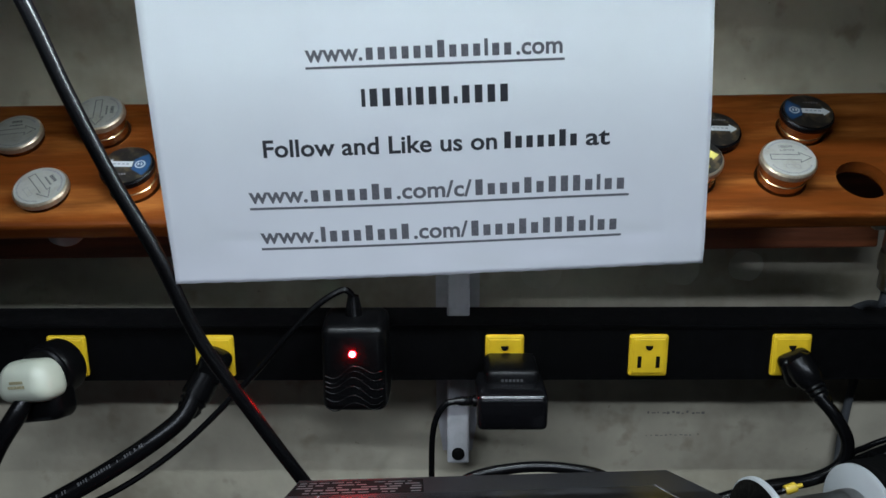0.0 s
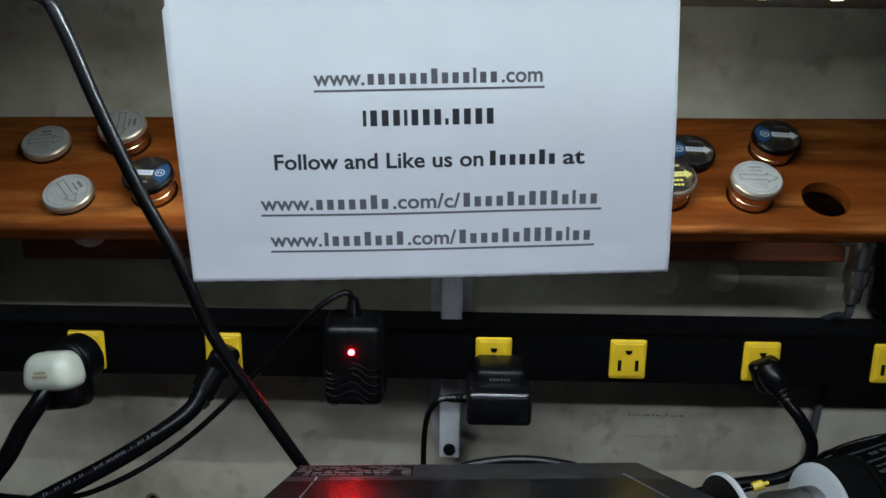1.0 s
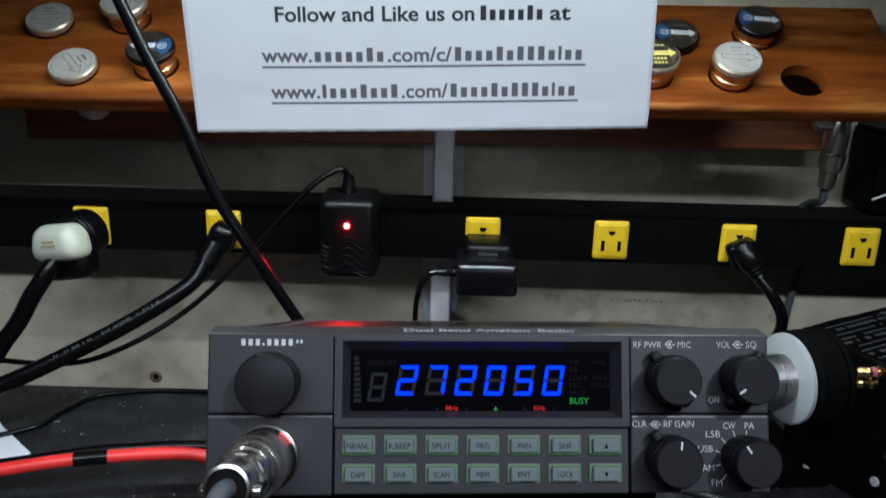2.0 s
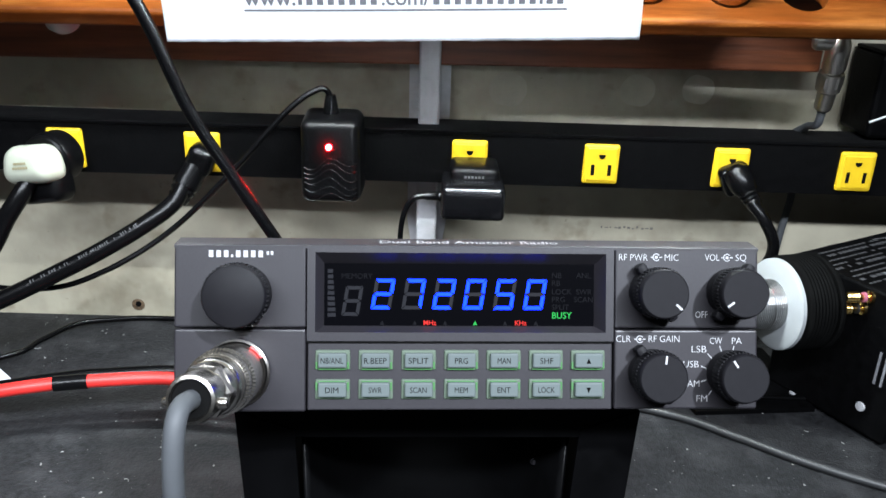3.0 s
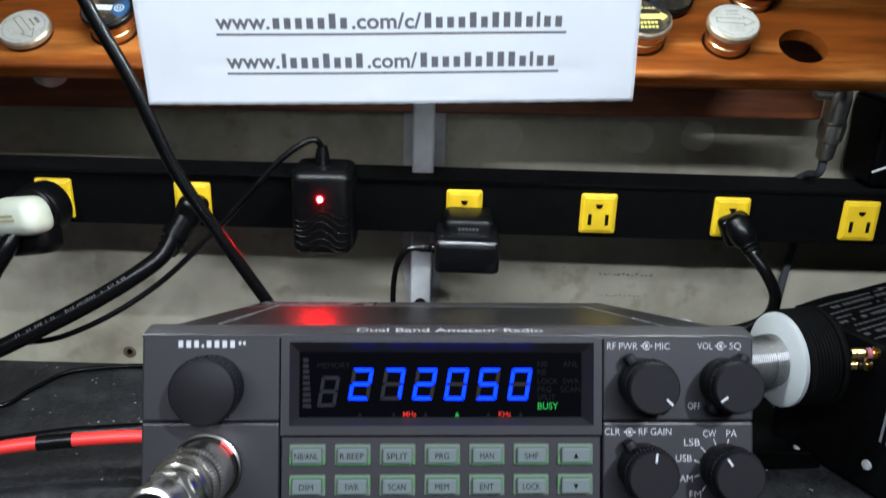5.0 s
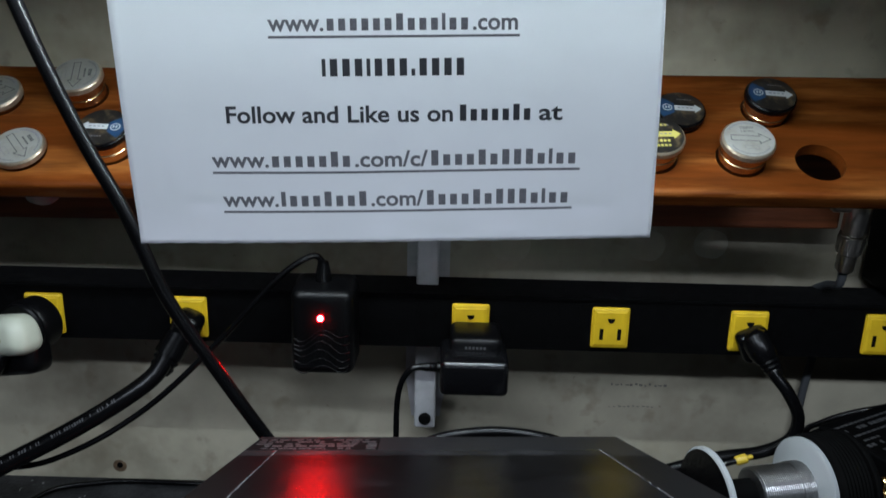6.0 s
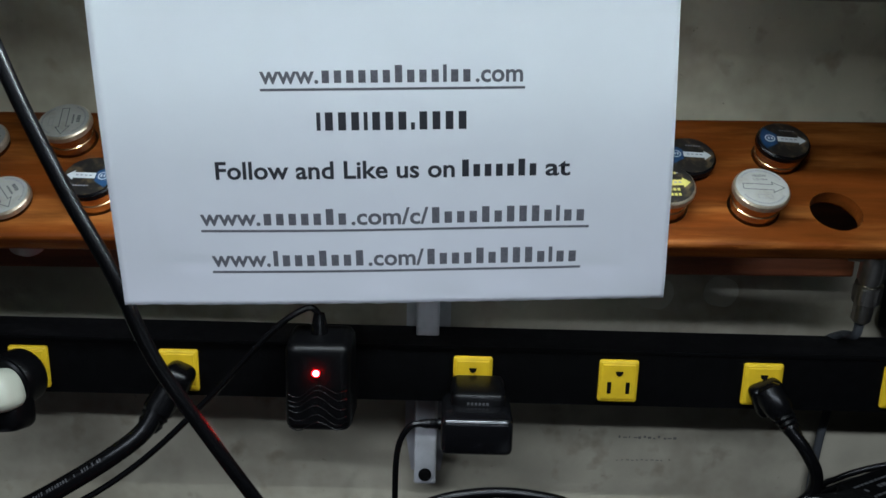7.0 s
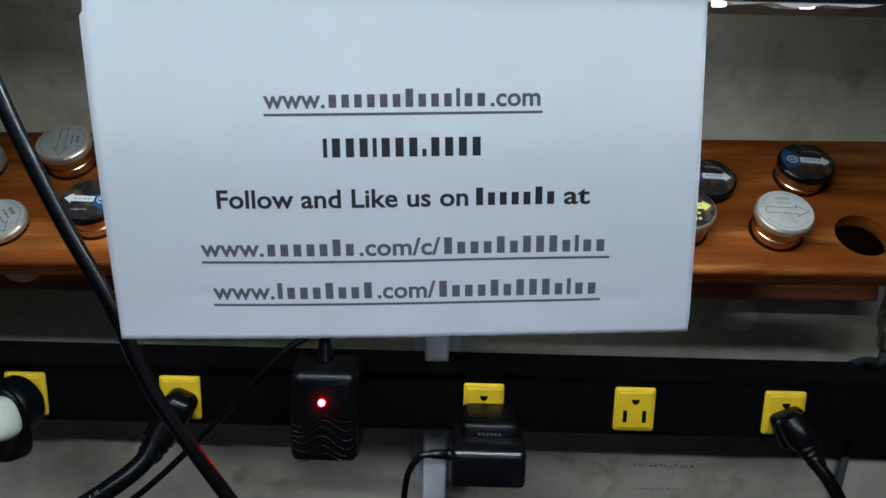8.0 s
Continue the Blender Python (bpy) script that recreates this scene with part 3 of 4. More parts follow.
def slug(x, s, h, kind, turn):
    names = {"silver": "wattmeter element with a silver label and a copper body", "dark": "wattmeter element with a dark label and a white arrow",
             "black": "wattmeter element with a black label and a gold arrow"}
    ob = thing("wattmeter_element", rack_pose @ pose(x, s, h) @ Matrix.Scale(0.90, 4), names[kind], "wattmeter element", "elements in the rack")
    part("body", lathe([(0.0138, -0.026), (0.0142, -0.025), (0.0142, -0.012), (0.0136, -0.0115), (0.0136, -0.0105), (0.0142, -0.010), (0.0142, -0.0040)], 48), BRASS, ob, "copper-coloured body", True)
    rim = AGED if kind != "dark" else RUBBER
    bm = bmesh.new()
    rings, n = [], 96
    for r, z in ((0.0150, -0.0048), (0.0160, -0.0044), (0.0160, -0.0014), (0.0153, -0.0004), (0.0140, -0.0004)):
        rings.append([bm.verts.new(((r + (0.00018 if k % 2 and r > 0.0155 else 0)) * math.cos(6.28318 * k / n), (r + (0.00018 if k % 2 and r > 0.0155 else 0)) * math.sin(6.28318 * k / n), z)) for k in range(n)])
    for a, b in zip(rings, rings[1:]):
        for k in range(n):
            bm.faces.new((a[k], a[(k + 1) % n], b[(k + 1) % n], b[k]))
    bm.faces.new(rings[0][::-1])
    bm.faces.new(rings[-1])
    part("knurled_rim", bm, rim, ob)
    face = part("label_disc", lathe([(0.0149, -0.0006), (0.0149, 0.0), (0.0001, 0.0)], 48), SILVERFACE if kind == "silver" else DARKFACE, ob)
    t = pose(0, 0, 0.0002, 0, 0, turn)

    def mark(outline, mat, z=0.0):
        bm = bmesh.new()
        bm.faces.new([bm.verts.new((px, py, z)) for px, py in outline])
        part("marking", bm, mat, face).matrix_local = t
    if kind == "silver":
        arrow = [(-0.0108, -0.0021), (0.0062, -0.0021), (0.0058, -0.0042), (0.0126, 0.0), (0.0058, 0.0042), (0.0062, 0.0021), (-0.0108, 0.0021)]
        for p, q in zip(arrow, arrow[1:] + arrow[:1]):
            d = Vector((q[0] - p[0], q[1] - p[1])).normalized() * 0.00022
            mark([(p[0] - d.x - d.y, p[1] - d.y + d.x), (p[0] - d.x + d.y, p[1] - d.y - d.x), (q[0] + d.x + d.y, q[1] + d.y - d.x), (q[0] + d.x - d.y, q[1] + d.y + d.x)], BLACKINK)
        box_mark = [(-0.0035, -0.0090), (0.0045, -0.0090), (0.0045, -0.0062), (-0.0035, -0.0062)]
        for p, q in zip(box_mark, box_mark[1:] + box_mark[:1]):
            mark([(min(p[0], q[0]), min(p[1], q[1])), (max(p[0], q[0]) + 0.0002, min(p[1], q[1])), (max(p[0], q[0]) + 0.0002, max(p[1], q[1]) + 0.0002), (min(p[0], q[0]), max(p[1], q[1]) + 0.0002)], LINKINK)
        if turn == -3:
            text("lettering", "1000W", BLACKINK, face, pose(-0.0040, 0.0078, 0.0002), height=0.0021, width=0.0080)
            text("lettering", "2-30 MHz", BLACKINK, face, pose(-0.0042, 0.0052, 0.0002), height=0.0014, width=0.0084)
        else:
            for k, w, y in ((0, 0.0065, 0.0078), (1, 0.0085, 0.0050)):
                for i in range(5):
                    x0 = -w / 2 + i * w / 5
                    mark([(x0, y), (x0 + w / 7, y), (x0 + w / 7, y + (0.0021 if k == 0 else 0.0011)), (x0, y + (0.0021 if k == 0 else 0.0011))], BLACKINK)
        for i in range(22):
            a = math.radians(30 + i * 5.5)
            a2 = a + math.radians(3)
            for sgn in (1, -1):
                mark([(0.0124 * math.cos(a), sgn * 0.0124 * math.sin(a)), (0.0135 * math.cos(a), sgn * 0.0135 * math.sin(a)), (0.0135 * math.cos(a2), sgn * 0.0135 * math.sin(a2)), (0.0124 * math.cos(a2), sgn * 0.0124 * math.sin(a2))], LINKINK)
    else:
        ink = WHITEPL if kind == "dark" else OLIVE
        mark([(-0.004, -0.0022), (0.0085, -0.0022), (0.0085, -0.004), (0.0130, 0.0), (0.0085, 0.004), (0.0085, 0.0022), (-0.004, 0.0022)], ink, 0.0002)
        for i in range(4):
            mark([(-0.002 + i * 0.0026, -0.0004), (-0.0004 + i * 0.0026, -0.0004), (-0.0004 + i * 0.0026, 0.0006), (-0.002 + i * 0.0026, 0.0006)], LINKINK, 0.0004)
        if kind == "dark":
            mark([(-0.0143 * math.cos(b), 0.0143 * math.sin(b)) for b in [math.radians(-38 + 7.6 * i) for i in range(11)]] + [(-0.0042, 0.004), (-0.0042, -0.004)], BLUEFACE)
            mark([(-0.0085 + 0.0031 * math.cos(b), 0.0031 * math.sin(b)) for b in [6.283 * i / 20 for i in range(20)]], WHITEPL, 0.0002)
            mark([(-0.0085 + 0.0024 * math.cos(b), 0.0024 * math.sin(b)) for b in [6.283 * i / 20 for i in range(20)]], BLUEFACE, 0.0003)
            for i in range(2):
                mark([(-0.0098 + 0.0018 * i, -0.001), (-0.0088 + 0.0018 * i, -0.001), (-0.0088 + 0.0018 * i, 0.001), (-0.0098 + 0.0018 * i, 0.001)], WHITEPL, 0.0004)
        else:
            for y, hh in ((0.0070, 0.0018), (-0.0062, 0.0020), (-0.0100, 0.0018)):
                for i in range(5):
                    mark([(-0.005 + i * 0.0023, y), (-0.0034 + i * 0.0023, y), (-0.0034 + i * 0.0023, y + hh), (-0.005 + i * 0.0023, y + hh)], OLIVE)
        for i in range(6):
            mark([(-0.002 + i * 0.0016, 0.0075), (-0.001 + i * 0.0016, 0.0075), (-0.001 + i * 0.0016, 0.0084), (-0.002 + i * 0.0016, 0.0084)], LINKINK)
    return ob


for a in SLUGS:
    slug(*a)

# white button under the rack
bm = lathe([(0.0105, 0), (0.0105, 0.007), (0.008, 0.011), (0.0001, 0.012)], 24)
o = tagged(part("bumper", bm, WHITEPL, smooth=True), "white plastic bumper under the wooden rack", "bumper")
o.matrix_world = rack_pose @ pose(-0.198, 0.0085, -0.0125, 180)

# hanging coaxial connector
CTOP, CEND = Vector((0.2755, 0.4720, 0.2100)), Vector((0.2785, 0.4840, 0.1650))
axis = (CEND - CTOP).to_track_quat("Z", "Y").to_matrix().to_4x4()
plug = thing("coaxial_connector", Matrix.Translation(CTOP) @ axis, "nickel coaxial connector hanging on a grey cable", "connector")
part("sleeve", lathe([(0.0045, -0.008), (0.0070, -0.004), (0.0074, 0.003), (0.0074, 0.013), (0.0060, 0.0135), (0.0060, 0.0155), (0.0077, 0.016), (0.0077, 0.028), (0.0058, 0.0295), (0.0055, 0.041), (0.0044, 0.0425)], 28), NICKEL, plug, "", True)
part("nut", lathe([(0.0084, 0.0175), (0.0084, 0.0245)], 6), NICKEL, plug)
part("elbow", lathe([(0.0040, 0.0), (0.0055, 0.002), (0.0055, 0.012), (0.0040, 0.014)], 20, m=pose(0.002, 0, -0.004, 0, 90, 0)), NICKEL, plug, "", True)
ci = (Matrix.Translation(CTOP) @ axis).inverted()
part("cord", tube([ci @ Vector(p) for p in (CEND + Vector((0.0002, -0.0006, 0.004)), (0.2788, 0.4870, 0.158), (0.2790, 0.5030, 0.1525), (0.2760, 0.5190, 0.140), (0.2810, 0.5205, 0.122), (0.2866, 0.5205, 0.100), (0.2835, 0.521, 0.057), (0.280, 0.516, BENCH + 0.003))], 0.0027, 10), GREYCORD, plug, "grey cable running down behind the power strip", True)

# black cabinet beside the rack
case = thing("equipment_case", pose(0.312, 0.484, 0.1491), "small black metal case standing on the power strip", "equipment case")
part("shell", box(0.0, 0.16, 0.0, 0.042, 0.0008, 0.056, 0.003), STRIP, case)
part("lid", box(0.001, 0.159, 0.001, 0.041, 0.0562, 0.0585, 0.001), STRIP, case)
cord("white_wire", [(0.30, 0.462, 0.166), (0.33, 0.455, 0.181), (0.37, 0.45, 0.193), (0.42, 0.455, 0.1935)], 0.0007, WHITEPL, "thin white wire in front of the black case", "wire")

# strip of lamps under the shelf
tape = thing("lamp_strip", pose(0, 0.338, 0.3535), "wrinkled white strip of small lamps stuck under the shelf", "lamp strip")
bm = bmesh.new()
prev = None
for i in range(120):
    x = -0.30 + i * 0.0062
    z = -0.0018 - 0.0016 * abs(math.sin(i * 0.9)) - 0.001 * math.sin(i * 0.37)
    row = [bm.verts.new((x, y, z - (0.0009 if abs(y) > 0.004 else 0))) for y in (-0.006, -0.002, 0.002, 0.006)]
    top = [bm.verts.new((x, y, z + 0.0016)) for y in (-0.006, 0.006)]
    ring = row + top[::-1]
    if prev:
        for k in range(6):
            bm.faces.new((prev[k], prev[(k + 1) % 6], ring[(k + 1) % 6], ring[k]))
    prev = ring
part("tape", bm, LEDTAPE, tape)
for i in range(23):
    x = -0.29 + i * 0.0312
    part("lamp_chip", box(x, x + 0.0042, -0.0022, 0.0022, -0.0052, -0.0030, 0.0004, 1), CHIP, tape)

# ---- paper notice ----
PW, PH = 0.2122, 0.1178
sheet_axis = math.degrees(math.atan2(0.007, 0.212))
notice = thing("paper_notice", pose(-0.0975, 0.3215, 0.2235, 0, -sheet_axis, 1.5), "white printed paper notice taped to the edge of the shelf", "notice")


def bulge(u, v):
    """How far the sheet stands out towards the room."""
    w = -0.0035 * math.sin(math.pi * min(v / PH, 1)) * 0.6 - 0.0022 * math.sin(math.pi * u / PW)
    w += 0.0007 * math.sin(u * 46 + 1) * math.sin(v * 40) + 0.0012 * math.exp(-((u - 0.012) / 0.012) ** 2 - ((v - 0.01) / 0.012) ** 2)
    w -= 0.0012 * math.exp(-((u - 0.205) / 0.012) ** 2 - ((v - 0.008) / 0.010) ** 2)
    for cu, cv, su, sv, depth in ((0.030, 0.017, 0.010, 0.0025, 0.0007), (0.018, 0.030, 0.004, 0.009, -0.0006), (0.185, 0.014, 0.012, 0.003, 0.0008), (0.197, 0.022, 0.003, 0.010, -0.0007), (0.125, 0.002, 0.009, 0.004, 0.0010), (0.100, 0.003, 0.006, 0.004, -0.0007), (0.150, 0.004, 0.010, 0.003, -0.0006)):
        w += depth * math.exp(-((u - cu) / su) ** 2 - ((v - cv) / sv) ** 2)
    return w + (0.0 if v <= PH else (v - PH) * 0.16)


bm = bmesh.new()
NU, NV = 110, 80
grid = {}
for i in range(NU + 1):
    for j in range(NV + 1):
        u, v = PW * i / NU, (PH + 0.0255) * j / NV
        edge = 0.0018 * (v / PH) if i == 0 else 0.0
        ragged = 0.00012 * math.sin(i * 1.3) if j == 0 else 0.0
        grid[i, j] = bm.verts.new((u - edge + (0.0012 if v > PH and i == 0 else 0), bulge(u, v), v + ragged))
for i in range(NU):
    for j in range(NV):
        bm.faces.new((grid[i, j], grid[i + 1, j], grid[i + 1, j + 1], grid[i, j + 1]))
sheet = part("sheet", bm, PAPER, notice, smooth=True)
sol = sheet.modifiers.new("thickness", "SOLIDIFY")
sol.thickness, sol.offset = 0.0001, 1


def drape(ob, m=Matrix.Identity(4)):
    """Lays lettering, made in the sheet's x and z, onto its bulge."""
    for v in ob.data.vertices:
        p = m @ v.co
        v.co = Vector((p.x, bulge(p.x, p.z) - 0.00022, p.z))
    ob.matrix_local = Matrix.Identity(4)


def line(z, x0, x1, pieces, mat, cap, underline):
    """pieces: (words, lettered or bars); each takes its share of the width."""
    def share(w):
        return sum(p[0] + 0.12 for p in word_bars(w))
    total = sum(share(w) for w, _ in pieces)
    x = x0
    for w, lettered in pieces:
        wide = (x1 - x0) * share(w) / total
        m = pose(x + (0.0016 if w[0] == " " else 0.0), 0, z, 90)
        if lettered:
            o = text("lettering", w.strip(), mat, sheet, m, height=cap, width=wide - 0.0008 - 0.0015 * (w != w.strip()), bold=0.02)
        else:
            o = bars("text_bar", word_bars(w), mat, sheet, m, wide - 0.0006, cap)
        drape(o, m)
        x += wide
    if underline:
        bm = bmesh.new()
        k = 24
        lo = [bm.verts.new((x0 + (x1 - x0) * i / k, 0, z - 0.0027)) for i in range(k + 1)]
        hi = [bm.verts.new((x0 + (x1 - x0) * i / k, 0, z - 0.0018)) for i in range(k + 1)]
        for i in range(k):
            bm.faces.new((lo[i], lo[i + 1], hi[i + 1], hi[i]))
        drape(part("underline", bm, mat, sheet))


line(0.0849, 0.0590, 0.1557, [("www.", True), ("nnnnnnbnnnlnn", False), (".com", True)], LINKINK, 0.0062, True)
line(0.0678, 0.0788, 0.1362, [("(nnn)nnn-nnnn".replace("n", "0"), False)], BLACKINK, 0.0066, False)
line(0.0500, 0.0404, 0.1740, [("Follow and Like us on ", True), ("Nnnnnbn", False), (" at", True)], BLACKINK, 0.0064, False)
line(0.0322, 0.0330, 0.1811, [("www.", True), ("nnnnnbn", False), (".com/c/", True), ("NnnnknNNNnlnn", False)], LINKINK, 0.0062, True)
line(0.0158, 0.0360, 0.1786, [("www.", True), ("fnnnbnnk", False), (".com/", True), ("NnnnknNNNnlnn", False)], LINKINK, 0.0062, True)

# ---- the radio ----
RADIO = pose(-0.0551, 0.1643, 0.1341, -22, -0.35, 2.5)
radio = thing("radio", RADIO, "dark grey two-way radio with a lit blue frequency display", "radio")
W, H = 185, 52


def mm(x0, x1, y0, y1, z0, z1, bevel=0.0, seg=2):
    return box(x0 * MM, x1 * MM, y0 * MM, y1 * MM, z0 * MM, z1 * MM, bevel * MM, seg)


part("cover", prism([(x * MM, z * MM) for x, z in ((2, 1.5), (183, 1.5), (183, 49), (181, 53.6), (4, 53.6), (2, 49))], 0.009, 0.186), COVER, radio, "black painted steel cover")
# ribbed top sheet of the cover, with chipped paint along its folded edges
rib = [(18.8 + 1.0 * k + a, 54.05 + b) for k in range(143) for a, b in ((0.0, 0.0), (0.2, 0.02), (0.8, 0.02))]
part("ribbed_sheet", prism([(x * MM, z * MM) for x, z in [(18.6, 53.5)] + rib + [(161.9, 54.05), (162.0, 53.5)]], 0.0135, 0.140), RIBBED, radio, "black ribbed metal top sheet")
chip = random.Random(21)
for x in (18.4, 161.9):
    bm, y = bmesh.new(), 14.0
    while y < 139.0:
        d = chip.uniform(0.6, 3.2)
        if chip.random() < 0.75:
            o = chip.uniform(0, 0.35)
            box((x + o) * MM, (x + o + chip.uniform(0.2, 0.5)) * MM, y * MM, (y + d) * MM, 0.0536, 0.0542 + chip.uniform(0, 0.0001), bm=bm)
        y += d
    part("chipped_edge", bm, WORN, radio, "pale chipped paint along the edge")
bez = part("front_panel", mm(0, W, 7.0, 12, 0, 54, 0.5), BEZEL, radio, "dark grey moulded front panel")
part("left_panel", mm(0, 40.7, 0, 7.2, 26.3, H, 0.7, 3), BEZEL, bez)
part("left_panel", mm(0, 40.7, 0, 7.2, 0, 25.9, 0.7, 3), BEZEL, bez)
part("right_panel", mm(138.5, W, 0, 7.2, 26.3, H, 0.7, 3), BEZEL, bez)
part("right_panel", mm(138.5, W, 0, 7.2, 0.5, 25.9, 0.7, 3), BEZEL, bez)
# sloping strip over the panels
bm = prism([(0, 52.0), (0.8, 52.4), (8.0, 54.4), (12.0, 54.4), (12, 51), (0, 51.2)], 0, W)
bm.transform(Matrix(((0, 1, 0, 0), (1, 0, 0, 0), (0, 0, 1, 0), (0, 0, 0, 1))))
bm.transform(Matrix.Scale(MM, 4))
part("top_strip", bm, BEZEL, bez)
text("lettering", "Dual Band Amateur Radio", WHITEINK, bez, pose(0.0635, 0.0024, 0.05288, 15.5), height=0.0030, width=0.0571, bold=0.012, thick=0.00015)

# display frame: four sloping sides round a sunken window
ox0, ox1, oz0, oz1 = 43.6, 135.6, 24.9, 50.0
ix0, ix1, iz0, iz1 = 45.9, 132.9, 26.5, 46.5
bm = bmesh.new()
for a, b, c, d in (((41.1, 22.2), (138.1, 22.2), (ox1, oz0), (ox0, oz0)), ((138.1, 22.2), (138.1, 51.2), (ox1, oz1), (ox1, oz0)),
                   ((138.1, 51.2), (41.1, 51.2), (ox0, oz1), (ox1, oz1)), ((41.1, 51.2), (41.1, 22.2), (ox0, oz0), (ox0, oz1))):
    bm.faces.new([bm.verts.new((p[0] * MM, -0.0002, p[1] * MM)) for p in (a, b, c, d)])
o_ = [(ox0, oz0), (ox1, oz0), (ox1, oz1), (ox0, oz1)]
i_ = [(ix0, iz0), (ix1, iz0), (ix1, iz1), (ix0, iz1)]
rim = [(41.1, 22.2), (138.1, 22.2), (138.1, 51.2), (41.1, 51.2)]
for k in range(4):
    j = (k + 1) % 4
    bm.faces.new([bm.verts.new((x * MM, y * MM, z * MM)) for (x, z), y in ((o_[k], -0.2), (o_[j], -0.2), (i_[j], 5.0), (i_[k], 5.0))])
    bm.faces.new([bm.verts.new((x * MM, y * MM, z * MM)) for (x, z), y in ((rim[k], -0.2), (rim[j], -0.2), (rim[j], 7.1), (rim[k], 7.1))])
bmesh.ops.remove_doubles(bm, verts=bm.verts, dist=1e-6)
part("display_frame", bm, BEZEL, radio)
disp = part("display_window", mm(ix0 - 0.3, ix1 + 0.3, 5.0, 6.8, iz0 - 0.3, iz1 + 0.3), WINDOW, radio, "black display window")

SEG = {"0": "abcdef", "2": "abged", "5": "afgcd", "7": "abc", "8": "abcdefg"}


def digit(x, z, w, h, shown, lit):
    """A slanted seven-segment figure, its lower left corner at x, z."""
    t, g, lean = 1.18 * h / 10, 0.20, 0.16
    mid = h / 2
    shape = {
        "a": [(g, h), (w - g, h), (w - t, h - t), (t, h - t)],
        "d": [(g, 0), (w - g, 0), (w - t, t), (t, t)],
        "g": [(g + 0.1, mid), (t, mid + t / 2), (w - t, mid + t / 2), (w - g - 0.1, mid), (w - t, mid - t / 2), (t, mid - t / 2)],
        "f": [(0, h - g), (t, h - t - g), (t, mid + t / 2 + g / 2), (0, mid + g)],
        "e": [(0, g), (t, t + g), (t, mid - t / 2 - g / 2), (0, mid - g)],
        "b": [(w, h - g), (w - t, h - t - g), (w - t, mid + t / 2 + g / 2), (w, mid + g)],
        "c": [(w, g), (w - t, t + g), (w - t, mid - t / 2 - g / 2), (w, mid - g)]}
    unlit = [s for s in "abcdefg" if not (lit and s in SEG[shown])]
    ob = None
    for s in unlit + [s for s in "abcdefg" if s not in unlit]:
        dim = s in unlit
        bm = bmesh.new()
        bm.faces.new([bm.verts.new(((x + px + lean * pz) * MM, 0.00495 if dim else 0.00492, (z + pz) * MM)) for px, pz in shape[s]])
        if ob is None:
            ob = part("digit", bm, GHOST, radio, "glowing blue digit" if lit else "unlit digit")
        else:
            part("unlit_segment" if dim else "segment", bm, GHOST if dim else BLUE, ob)


for k, c in enumerate("272050"):
    digit(60.7 + 9.8 * k, 31.8, 6.4, 9.8, c, True)
digit(51.3, 29.7, 5.6, 9.5, "8", False)
for px, words, mat in ((77.7, "MHz", RED), (107.2, "KHz", RED)):
    text("lettering", words, mat, disp, pose(px * MM, 0.0049, 0.0268, 90), height=0.0015, bold=0.01, thick=0.0)
text("lettering", "BUSY", GREEN, disp, pose(0.1193, 0.0049, 0.0290, 90), height=0.0020, width=0.0064, bold=0.008, thick=0.0)
for px, mat in ((94.3, GREEN), (64.4, FAINT), (74.8, FAINT), (84.6, FAINT), (104, FAINT), (114, FAINT)):
    bm = bmesh.new()
    bm.faces.new([bm.verts.new(((px + dx) * MM, 0.00493, (26.8 + dz) * MM)) for dx, dz in ((-0.7, 0), (0.7, 0), (0, 1.4))])
    part("marker", bm, mat, disp)
for px, pz, words in ((119.2, 42.1, "NB"), (127.1, 42.1, "ANL"), (119.2, 39.6, "RB"), (119.2, 36.8, "LOCK"), (127.1, 36.8, "SWR"), (119.2, 34.3, "PRG"), (126.4, 34.3, "SCAN"), (119.2, 31.8, "SPLIT"), (51.4, 41.6, "MEMORY")):
    text("lettering", words, FAINT, disp, pose(px * MM, 0.00494, pz * MM, 90), height=0.0017, thick=0.0)
for k in range(9):
    bm = bmesh.new()
    z = 29.4 + 1.75 * k
    bm.faces.new([bm.verts.new((px * MM, 0.00494, pz * MM)) for px, pz in ((47.0, z), (49.6 - 0.12 * k, z), (49.6 - 0.12 * k, z + 1.2), (47.0, z + 1.2))])
    part("meter_bar", bm, GHOST, disp)

